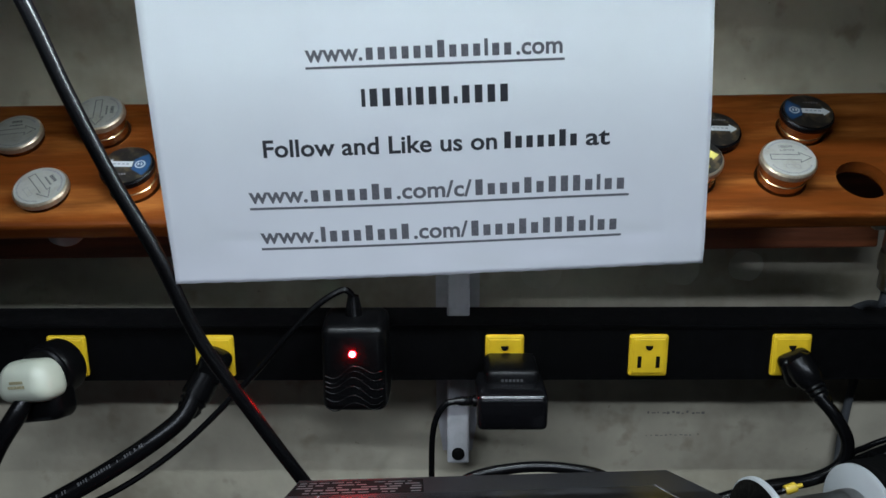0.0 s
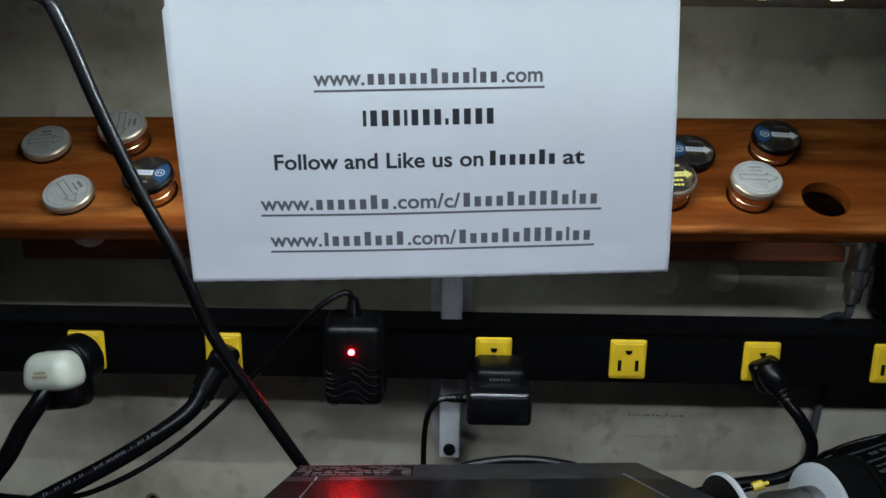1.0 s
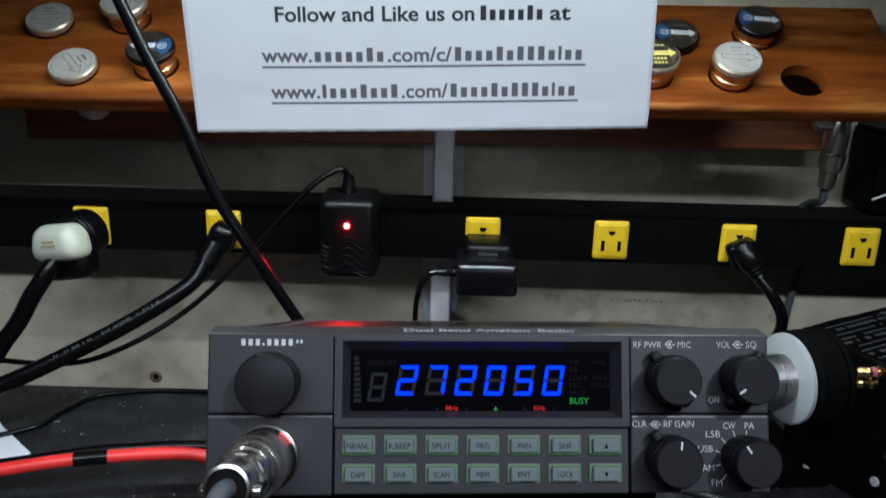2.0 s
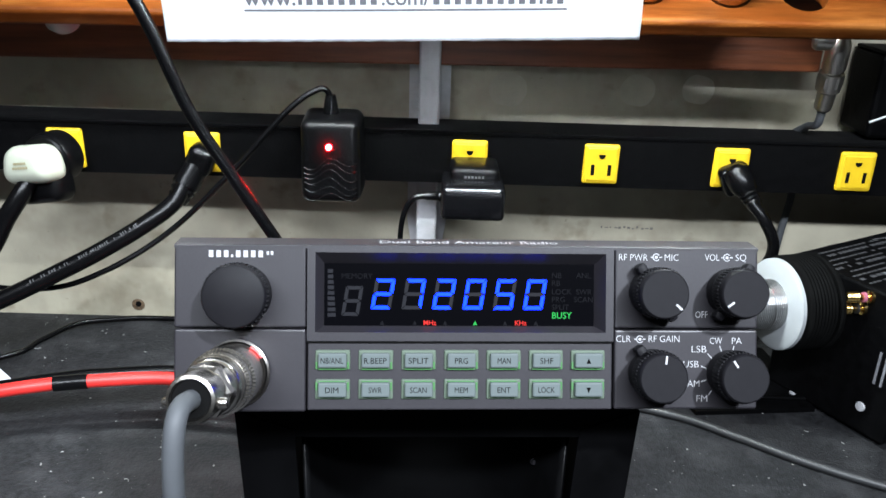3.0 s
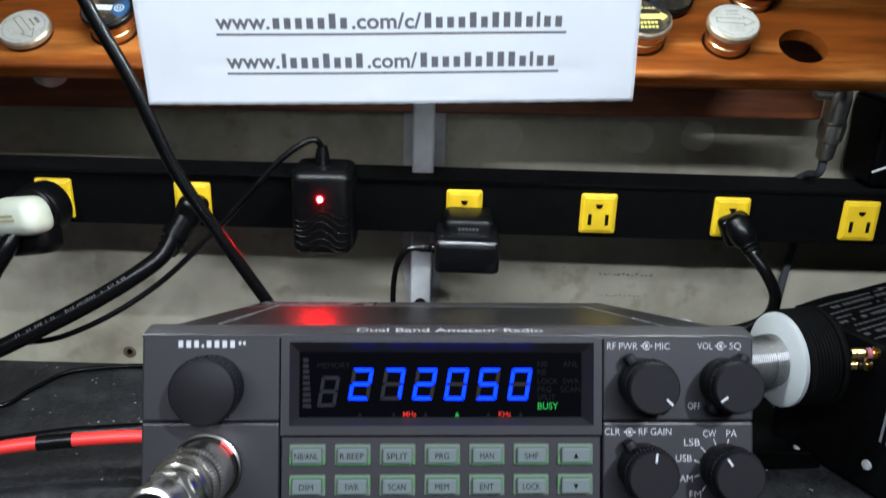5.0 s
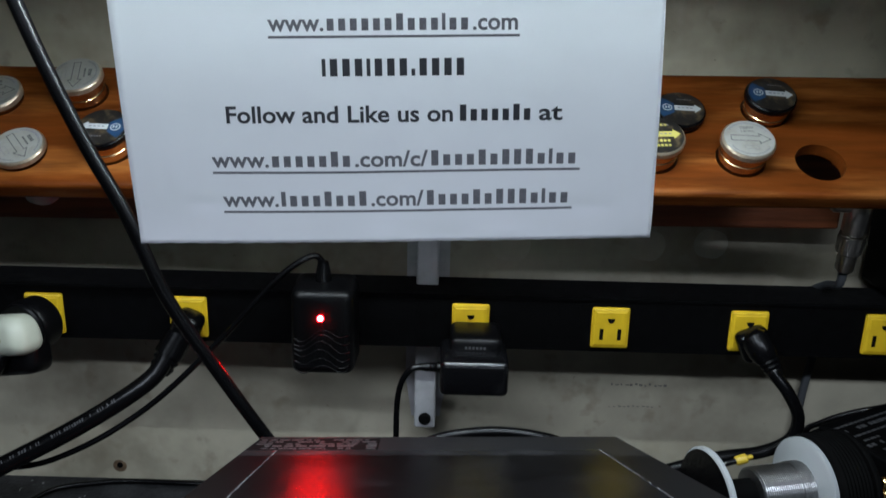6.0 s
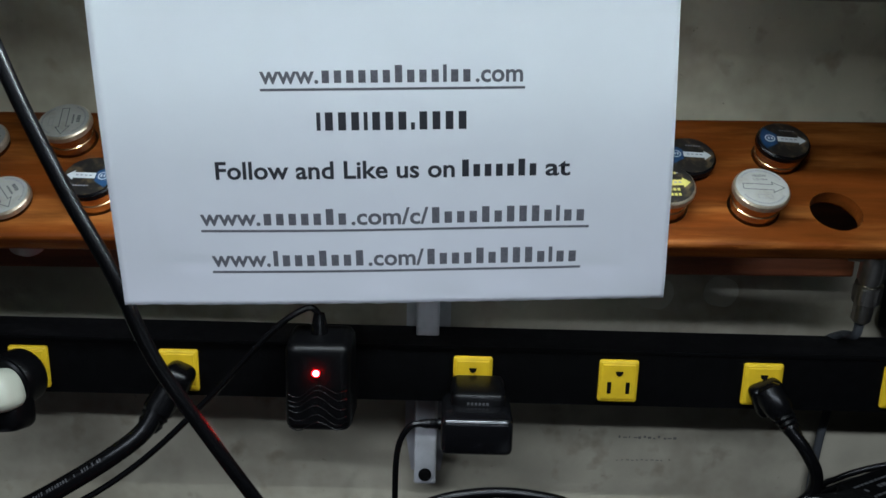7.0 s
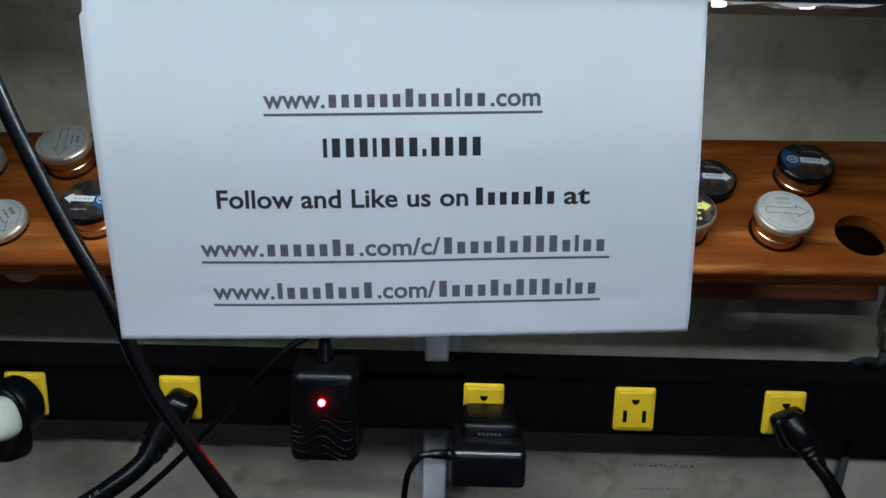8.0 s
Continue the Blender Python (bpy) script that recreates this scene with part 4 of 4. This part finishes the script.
# keypad
pad = part("keypad_panel", mm(41.2, 138.0, 1.0, 7.2, 0.3, 21.7, 0.4), BEZEL, radio)
part("keypad_edge", mm(41.0, 138.1, 0.2, 7.2, 21.6, 22.2), SLOT, radio)
names = ["NB/ANL", "R.BEEP", "SPLIT", "PRG", "MAN", "SHF", "", "DIM", "SWR", "SCAN", "MEM", "ENT", "LOCK", ""]
for i in range(14):
    col, row = i % 7, i // 7
    x, z = 43.7 + 13.49 * col, (13.0, 3.8)[row]
    ob = part("button", mm(x, x + 10.9, 0.2, 2.0, z, z + 6.3, 0.5), KEYFRAME, radio, "green-lit push button")
    part("cap", mm(x + 1.0, x + 9.9, -1.6, 0.4, z + 0.9, z + 5.5, 0.55, 2), CAP, ob)
    for gx in ((x + 9.9, x + 10.6), (x + 0.1, x + 0.8)) if i in (0, 6, 7, 13) else ((x + 9.9, x + 10.6),):
        part("glow_edge", mm(gx[0], gx[1], -0.1, 0.3, z + (0.4 if i < 7 else 3.0), z + (2.6 if i < 7 else 5.4), 0.1, 1), KEYGLOW, ob, "green lit edge")
    part("glow_edge", mm(x + 1.0, x + 9.6, -0.1, 0.3, z + (0.1 if i < 7 else 5.45), z + (0.5 if i < 7 else 5.85), 0.1, 1), KEYGLOW, ob, "green lit edge")
    if names[i]:
        w = {3: 4.6, 4: 5.8, 5: 7.0, 6: 7.8}[len(names[i])]
        text("lettering", names[i], SLOT, ob, pose((x + 5.35) * MM, -0.00163, (z + 2.3) * MM, 90), height=0.0018, width=w * 0.9 * MM, align="CENTER", thick=0.00003)
    else:
        bm = bmesh.new()
        s = 1 if row == 0 else -1
        bm.faces.new([bm.verts.new(((x + 5.3 + dx) * MM, -0.00166, (z + 3.1 + s * dz) * MM)) for dx, dz in ((-0.75, -0.8), (0.75, -0.8), (0, 0.9))])
        part("arrow", bm, SLOT, ob)

# knobs
FRONT = pose(0, 0, 0, 90)          # local z towards the room


def knob(x, z, r, depth, pointer=None, lever=()):
    R_, D = r * MM, depth * MM
    prof = [(R_ * 0.98, 0.0008), (R_ * 0.98, D * 0.28), (R_ * 0.96, D * 0.36), (R_, D * 0.40), (R_ * 0.985, D - 0.0011), (R_ * 0.95, D - 0.0003), (R_ * 0.90, D), (0.0001, D)]
    ob = part("knob", lathe(prof, 64), KNOB, radio, "black ribbed knob", True)
    ob.matrix_local = pose(x * MM, 0, z * MM, 90)
    bm = bmesh.new()
    n = 44
    for k in range(n):
        a = 2 * math.pi * k / n
        b2 = box(-0.00028, 0.00028, -0.0004, 0.00035, D * 0.46, D * 0.80)
        b2.transform(Matrix.Rotation(a, 4, "Z") @ Matrix.Translation((0, R_ * 1.0, 0)))
        me = bpy.data.meshes.new("tmp")
        b2.to_mesh(me)
        b2.free()
        bm.from_mesh(me)
        bpy.data.meshes.remove(me)
    part("ribs", bm, KNOB, ob)
    if pointer is not None:
        b2 = box(R_ * 0.58, R_ * 0.90, -0.0003, 0.0003, D - 0.0002, D + 0.00012)
        b2.transform(Matrix.Rotation(math.radians(pointer), 4, "Z"))
        part("pointer", b2, WHITEINK, ob, "white pointer line")
    for a in lever:
        b2 = box(R_ * 0.7, R_ * 1.34, -0.0017, 0.0017, 0.0012, 0.0062, 0.0012)
        b2.transform(Matrix.Rotation(math.radians(a), 4, "Z"))
        part("lever", b2, KNOB, ob, "", True)


knob(20.8, 36.8, 9.7, 13.5)
knob(150.5, 38.0, 7.8, 13.5, -42, (122, -56))
knob(175.5, 38.2, 7.7, 13.5, -145, (58, -124))
knob(150.4, 12.3, 7.8, 13.5, 84, (122, -60))
knob(175.8, 12.1, 7.7, 13.5, 125)
bars("text_bar", word_bars("NNN-0000") , WHITEINK, radio, pose(0.0104, -0.0001, 0.0483, 90), 0.0176, 0.0021)
bars("text_bar", word_bars("NN"), WHITEINK, radio, pose(0.0283, -0.0001, 0.0491, 90), 0.0026, 0.0011)
for px, pz, words, wide in ((139.7, 48.0, "RF PWR", 9.3), (154.5, 48.0, "MIC", 4.5), (167.6, 48.1, "VOL", 4.7), (177.6, 48.1, "SQ", 3.5), (164.6, 29.8, "OFF", 4.0), (139.0, 22.0, "CLR", 4.7),
                            (149.5, 22.0, "RF GAIN", 10.0), (169.4, 21.4, "CW", 4.0), (176.6, 21.4, "PA", 3.2), (163.5, 18.7, "LSB", 4.8), (160.9, 13.9, "USB", 4.9), (162.2, 7.7, "AM", 3.9), (165.2, 2.9, "FM", 3.5)):
    text("lettering", words, WHITEINK, radio, pose(px * MM, -0.0001, pz * MM, 90), height=0.0021, width=wide * MM, bold=-0.012)
for px, pz in ((151.8, 49.1), (174.8, 49.1), (146.7, 22.9)):
    part("knob_symbol", tube([(px * MM + 0.0011 * math.cos(a), -0.0001, pz * MM + 0.0011 * math.sin(a)) for a in [0.6 + 0.5 * k for k in range(11)]], 0.00017, 5, 2), WHITEINK, radio)
    part("knob_symbol", box((px - 0.45) * MM, (px + 0.45) * MM, -0.0002, 0.0, (pz - 0.45) * MM, (pz + 0.45) * MM, 0.0002, 1), WHITEINK, radio)
    for dx in (-1.8, 0.9):
        part("knob_symbol", box((px + dx) * MM, (px + dx + 0.9) * MM, -0.0002, 0.0, (pz - 0.15) * MM, (pz + 0.15) * MM), WHITEINK, radio)
# scale marks round the mode knob
for x0, z0, x1, z1 in ((172.6, 20.8, 173.4, 18.7), (177.3, 20.8, 177.0, 19.4), (168.7, 18.3, 170.2, 16.7), (166.6, 14.3, 168.3, 13.6), (166.7, 9.3, 168.3, 9.8), (169.1, 5.0, 170.2, 6.5)):
    part("tick", tube([(x0 * MM, -0.00005, z0 * MM), (x1 * MM, -0.00005, z1 * MM)], 0.00016, 6, 1), WHITEINK, radio)
part("side_screw", lathe([(0.003, 0), (0.003, 0.0012), (0.0001, 0.0018)], 16, m=pose(0.002, 0.06, 0.03, 0, -90, 0)), CHROME, radio, "", True)
part("rating_label", box(0.0045, 0.063, 0.144, 0.180, 0.0535, 0.05375), SLOT, radio, "black rating label with worn white print")
pr = random.Random(8)
for k in range(5):
    x = 0.006
    while x < 0.058:
        w = pr.uniform(0.002, 0.008)
        if pr.random() < 0.8:
            part("label_line", box(x, min(x + w, 0.062), 0.1465 + 0.0068 * k, 0.1490 + 0.0068 * k + 0.001 * (k == 1), 0.05375, 0.0538), GREYINK, radio)
        x += w + 0.0012

# microphone plug and its cord
jx, jz = 0.0194, 0.0122
MIC = RADIO @ pose(jx, -0.0003, jz, 90, 0, 0) @ pose(0, 0, 0, 0, -3.6, 0)
mic = thing("microphone_plug", MIC, "nickel screw-on microphone plug with a grey cord", "microphone plug")
part("socket_ring", lathe([(0.0106, 0.0), (0.0106, 0.0009), (0.0100, 0.0012), (0.0092, 0.0006)], 48), material("dark_nickel", (0.16, 0.15, 0.14), 0.3, 1.0), mic, "", True)
part("red_mark", tube([(0.0096 * math.cos(a), 0.0096 * math.sin(a), 0.0016) for a in [0.55 + 0.1 * k for k in range(6)]], 0.0005, 6, 2), REDCORD, mic)
def knurled(name, r, z0, z1, n, depth, label=""):
    """A turned ring with fine straight teeth."""
    bm, rings = bmesh.new(), []
    for rr, z in ((r - 0.0007, z0), (r, z0 + 0.0006), (r, z1 - 0.0006), (r - 0.0007, z1)):
        rings.append([bm.verts.new(((rr - depth * (k % 2)) * math.cos(2 * math.pi * k / n), (rr - depth * (k % 2)) * math.sin(2 * math.pi * k / n), z)) for k in range(n)])
    for a, b in zip(rings, rings[1:]):
        for k in range(n):
            bm.faces.new((a[k], a[(k + 1) % n], b[(k + 1) % n], b[k]))
    bm.faces.new(rings[0][::-1])
    bm.faces.new(rings[-1])
    return part(name, bm, CHROME, mic, label)


knurled("knurled_ring", 0.0093, 0.0016, 0.0112, 150, 0.00012)
knurled("coupling_ring", 0.0099, 0.0116, 0.0162, 110, 0.0002)
part("groove", lathe([(0.0086, 0.0160), (0.0086, 0.0184)], 40), SLOT, mic, "", True)
knurled("rear_ring", 0.0095, 0.0180, 0.0214, 110, 0.00016)
part("shell", lathe([(0.0084, 0.0212), (0.0088, 0.0222), (0.0086, 0.0238), (0.0082, 0.0242), (0.0084, 0.0250), (0.0079, 0.0268), (0.0075, 0.0272), (0.0076, 0.0284), (0.0070, 0.0310)], 44), CHROME, mic, "", True)
part("hex_nut", lathe([(0.0066, 0.0292), (0.0077, 0.0300), (0.0077, 0.0344), (0.0066, 0.0352)], 6), CHROME, mic)
part("clamp_ring", lathe([(0.0066, 0.0345), (0.0068, 0.0430), (0.0064, 0.0446), (0.0056, 0.0449), (0.0052, 0.0440), (0.0052, 0.0400)], 36), CHROME, mic, "", True)
for sx in (-1, 1):
    part("clamp_screw", lathe([(0.0016, 0), (0.0016, 0.0020), (0.0012, 0.0026), (0.0001, 0.0027)], 14, m=pose(sx * 0.0060, -0.0014, 0.0405, 0, sx * 88, 0)), CHROME, mic, "", True)
part("opening", lathe([(0.0051, 0.0437), (0.0051, 0.0405), (0.0001, 0.0404)], 24), SLOT, mic, "dark cable opening")
inv = MIC.inverted()
tip = MIC @ Vector((0, 0, 0.040))
out = MIC @ Vector((-0.0005, -0.0015, 0.052))
part("cord", tube([inv @ p for p in (tip, out, out + Vector((-0.0008, -0.005, -0.010)), out + Vector((-0.0015, -0.006, -0.030)), out + Vector((-0.0025, -0.004, -0.06)), out + Vector((-0.005, 0.004, -0.105)), Vector((-0.075, 0.13, BENCH + 0.006)), Vector((-0.14, 0.10, BENCH + 0.004)))], 0.0027, 14), GREYCORD, mic, "grey ribbed cord", True)

# ---- radio stand ----
stand = thing("radio_stand", pose(0.0282, 0.20, BENCH, 0, 0, 2.5), "black sheet-metal stand that holds the radio tilted up", "radio stand")
STANDM = material("stand_black", (0.0012, 0.0012, 0.0014), 0.7, spec=0.03, vary=0.3, scale=60, second=(0.003, 0.003, 0.0034), second_scale=20)
part("leg", prism([(-0.069, 0.0), (-0.049, 0.0), (-0.0515, 0.08), (-0.0525, 0.125), (-0.0735, 0.1335)], 0.000, 0.003), STANDM, stand)
part("leg", prism([(0.069, 0.0), (0.049, 0.0), (0.0505, 0.08), (0.0520, 0.125), (0.0735, 0.1335)], 0.000, 0.003), STANDM, stand)
part("cross_bar", box(-0.072, 0.072, 0.0005, 0.0035, 0.122, 0.1345), STANDM, stand)
bm = box(-0.072, 0.072, 0.0, 0.150, -0.003, 0.0, 0.0008)
bm.transform(pose(0, 0.002, 0.1372, -22))
part("cradle", bm, STANDM, stand)
for sx in (-1, 1):
    part("side_sheet", prism([(0.0032, 0.0), (0.0032, 0.1325), (0.139, 0.075), (0.139, 0.0)], -0.0015, 0.0015), STANDM, stand).matrix_local = pose(sx * 0.0625, 0, 0, 0, 0, 90)
bm = bmesh.new()
pr = None
for k in range(25):
    a = math.pi * k / 24
    x, y = -0.052 * math.cos(a), 0.015 + 0.06 * math.sin(a)
    row = [bm.verts.new((x, y, 0.0)), bm.verts.new((x, y, min(0.121, 0.1325 - 0.36 * y)))]
    if pr:
        bm.faces.new((pr[0], row[0], row[1], pr[1]))
    pr = row
b = part("curved_sheet", bm, material("stand_sheet", (0.0022, 0.0022, 0.0025), 0.42, spec=0.2, vary=0.3, scale=60), stand, "curved black sheet between the legs", smooth=True)
sd = b.modifiers.new("thickness", "SOLIDIFY")
sd.thickness = 0.0015
part("rivet", lathe([(0.0016, 0), (0.0012, 0.0008), (0.0001, 0.001)], 12, m=pose(0.0442, 0.042, 0.080, 90)), BEZEL, stand, "", True)

# ---- bench clutter, left ----
lead = thing("power_lead", pose(0, 0, 0), "red and black power lead with a black tape sleeve", "power lead")
RL = [(-0.36, 0.33, -0.014), (-0.29, 0.352, 0.004), (-0.232, 0.3605, 0.0125), (-0.200, 0.367, 0.0150), (-0.180, 0.371, 0.0152), (-0.134, 0.376, 0.0155), (-0.09, 0.372, 0.012), (-0.03, 0.36, 0.030)]
part("red_wire", tube(RL, 0.0040, 14), REDCORD, lead, "red insulated wire", True)
part("black_wire", tube([(x + 0.006, y + 0.012, z - 0.002 if z > 0 else z) for x, y, z in RL], 0.0038, 12), RUBBER, lead, "black insulated wire", True)
part("tape_sleeve", tube([(-0.199, 0.3672, 0.0150), (-0.190, 0.3692, 0.0151), (-0.180, 0.371, 0.0152)], 0.0046, 14, 4), RUBBER, lead, "black tape sleeve", True)
cord("thin_cable", [(-0.34, 0.42, BENCH + 0.0022), (-0.274, 0.455, BENCH + 0.0022), (-0.262, 0.478, BENCH + 0.0022), (-0.246, 0.503, BENCH + 0.003), (-0.221, 0.514, BENCH + 0.0022), (-0.188, 0.518, BENCH + 0.0022), (-0.10, 0.515, BENCH + 0.0022)], 0.0020, RUBBER, "thin black cable lying on the mat along the wall")
card = bmesh.new()
prism([(-0.30, 0.466), (-0.3005, 0.398), (-0.2675, 0.4025), (-0.2585, 0.4264), (-0.296, 0.4605)], 0, 0.0006, card)
card.transform(Matrix(((1, 0, 0, 0), (0, 0, 1, 0), (0, 1, 0, BENCH + 0.0004), (0, 0, 0, 1))))
o = tagged(part("paper_scrap", card, PAPER), "white paper scrap on the black mat", "paper")

# ---- bench clutter, right ----
amp = thing("amplifier", pose(0.306, 0.372, BENCH, 0, 0, 29), "black metal amplifier case with gold terminals and white print", "amplifier")
part("case", box(0, 0.17, 0, 0.090, 0.003, 0.099, 0.002), STRIP, amp)
for fx in (0.012, 0.158):
    for fy in (0.012, 0.078):
        part("foot", lathe([(0.005, 0), (0.006, 0.0031)], 14, m=pose(fx, fy, 0)), RUBBER, amp)
for k in range(2):
    part("vent_slot", box(-0.0004, 0.0004, 0.0095 + 0.0045 * k, 0.011 + 0.0045 * k, 0.040, 0.062), LINKINK, amp)
part("screw", lathe([(0.0032, 0), (0.0030, 0.001), (0.0001, 0.0014)], 16, m=pose(0, 0.019, 0.021, 0, -90, 0)), STEEL, amp, "", True)
for y, z in ((0.030, 0.0925), (0.033, 0.0835)):
    m = pose(0.001, y, z, 0, -90, -24)
    post = part("terminal", lathe([(0.0040, 0), (0.0040, 0.002), (0.0018, 0.0022), (0.0018, 0.0075), (0.0030, 0.0080), (0.0034, 0.0088)] + [(0.0036 - 0.0005 * (k % 2), 0.0094 + 0.0009 * k) for k in range(8)] + [(0.0026, 0.0166), (0.0001, 0.0170)], 18, m=m), GOLD, amp, "gold screw terminal", True)
    part("insulator", lathe([(0.0018, 0.0040), (0.0032, 0.0042), (0.0032, 0.0056), (0.0018, 0.0058)], 18, m=m), material("terminal_ring", (0.35, 0.10, 0.16) if z > 0.09 else (0.01, 0.01, 0.01), 0.5), post, "coloured insulating ring", True)
rs = random.Random(3)
for r in range(9):
    bm, x = bmesh.new(), 0.004
    while x < 0.125:
        w = rs.uniform(0.0012, 0.0050)
        if rs.random() < 0.8:
            box(x, x + w, 0.034 + 0.0058 * r, 0.0355 + 0.0058 * r + 0.0012 * (r % 3 == 1), 0.0989, 0.0992, bm=bm)
        x += w + 0.0011
    part("label_line", bm, GREYINK, amp)
DULL = material("dull_black", (0.0022, 0.0022, 0.0022), 0.85, spec=0.04, vary=0.3, scale=80)
spool = thing("solder_spool", pose(0.2306, 0.4028, 0.0635, 0, 90, 13), "spool of silver solder wire with white and black flanges", "solder spool")
part("flange", lathe([(0.005, 0.0045), (0.0270, 0.0045), (0.0285, 0.0055), (0.0285, 0.0078), (0.0270, 0.0088), (0.005, 0.0088)], 56), WHITEPL, spool, "white plastic flange", True)
part("flange", lathe([(0.005, -0.056), (0.0270, -0.056), (0.0285, -0.055), (0.0285, -0.0528), (0.0270, -0.0518), (0.005, -0.0518)], 56), WHITEPL, spool, "white plastic flange", True)
part("black_coil", lathe([(0.026, 0.0088), (0.0290, 0.0105)] + [(0.0296 + 0.0005 * (k % 2), 0.0112 + 0.0011 * k) for k in range(16)] + [(0.0270, 0.0300)], 56), DULL, spool, "coil of black wire", True)
part("black_flange", lathe([(0.005, 0.0300), (0.0300, 0.0300), (0.0308, 0.0308), (0.0308, 0.0325), (0.0300, 0.0334), (0.005, 0.0334)], 56), DULL, spool, "black plastic flange", True)
part("flange_label", lathe([(0.006, -0.0562), (0.0272, -0.0562), (0.0272, -0.0560), (0.006, -0.0560)], 48), RUBBER, spool, "dark label")
part("core", lathe([(0.0088, -0.0520), (0.0088, -0.0272), (0.0135, -0.0270)], 32), DULL, spool, "black plastic core", True)
prof = [(0.0135, -0.0272)]
for k in range(24):
    z = -0.0268 + k * 0.0013
    rr = 0.0148 + (0.0008 if k > 17 else 0)
    prof += [(rr - 0.0007, z), (rr, z + 0.0003), (rr + 0.0001, z + 0.00065), (rr, z + 0.0010), (rr - 0.0007, z + 0.0013)]
part("solder_wire", lathe(prof + [(0.0135, 0.0046)], 40), SOLDER, spool, "coiled silver solder wire")
cord("grey_cable", [(0.10, 0.43, BENCH + 0.003), (0.181, 0.402, BENCH + 0.0028), (0.217, 0.379, BENCH + 0.0028), (0.250, 0.355, BENCH + 0.0028), (0.289, 0.333, BENCH + 0.0028), (0.36, 0.30, BENCH + 0.0028)], 0.0026, DARKCORD, "dark grey cable lying across the black mat")
plate = thing("cover_plate", pose(0.20, 0.385, BENCH), "flat black metal cover plate with screws on the mat", "cover plate")
part("sheet", prism([(0.0, 0.02), (0.082, 0.028), (0.076, 0.11), (-0.02, 0.10)], 0.0004, 0.0035), STRIP, plate).matrix_local = Matrix(((1, 0, 0, 0), (0, 0, 1, 0), (0, 1, 0, 0), (0, 0, 0, 1)))
part("rib", box(0.0, 0.080, 0.036, 0.040, 0.0034, 0.0060, 0.0008), STRIP, plate)
for x, y in ((0.074, 0.046), (0.012, 0.05)):
    part("screw", lathe([(0.0026, 0.003), (0.0022, 0.0045), (0.0001, 0.005)], 14, m=pose(x, y, 0)), STEEL, plate, "", True)
for k, dz in enumerate((0.0, 0.006)):
    cord("black_cable", [(0.276, 0.512, BENCH + 0.003), (0.280, 0.504, 0.040 - dz), (0.288, 0.496, 0.056 - dz), (0.304, 0.490, 0.0670 - dz), (0.320, 0.485, 0.0740 - dz), (0.345, 0.482, 0.081 - dz), (0.39, 0.478, 0.088 - dz), (0.47, 0.47, 0.088)], 0.0020, RUBBER, "black cable running behind the amplifier")
tipo = thing("test_lead", pose(0.2060, 0.4285, 0.0650, 0, 74, 6), "yellow-tipped test lead behind the solder spool", "test lead")
part("tip", lathe([(0.0026, 0), (0.0029, 0.001), (0.0029, 0.0065), (0.0013, 0.0075), (0.0011, 0.0105)], 16), YELLOWTIP, tipo, "yellow tip", True)
part("wire", tube([(0, 0, 0), (0.002, 0.0, -0.012), (0.02, 0.0, -0.035), (0.06, 0, -0.05), (0.084, 0, -0.05)], 0.0016, 8), RUBBER, tipo, "", True)
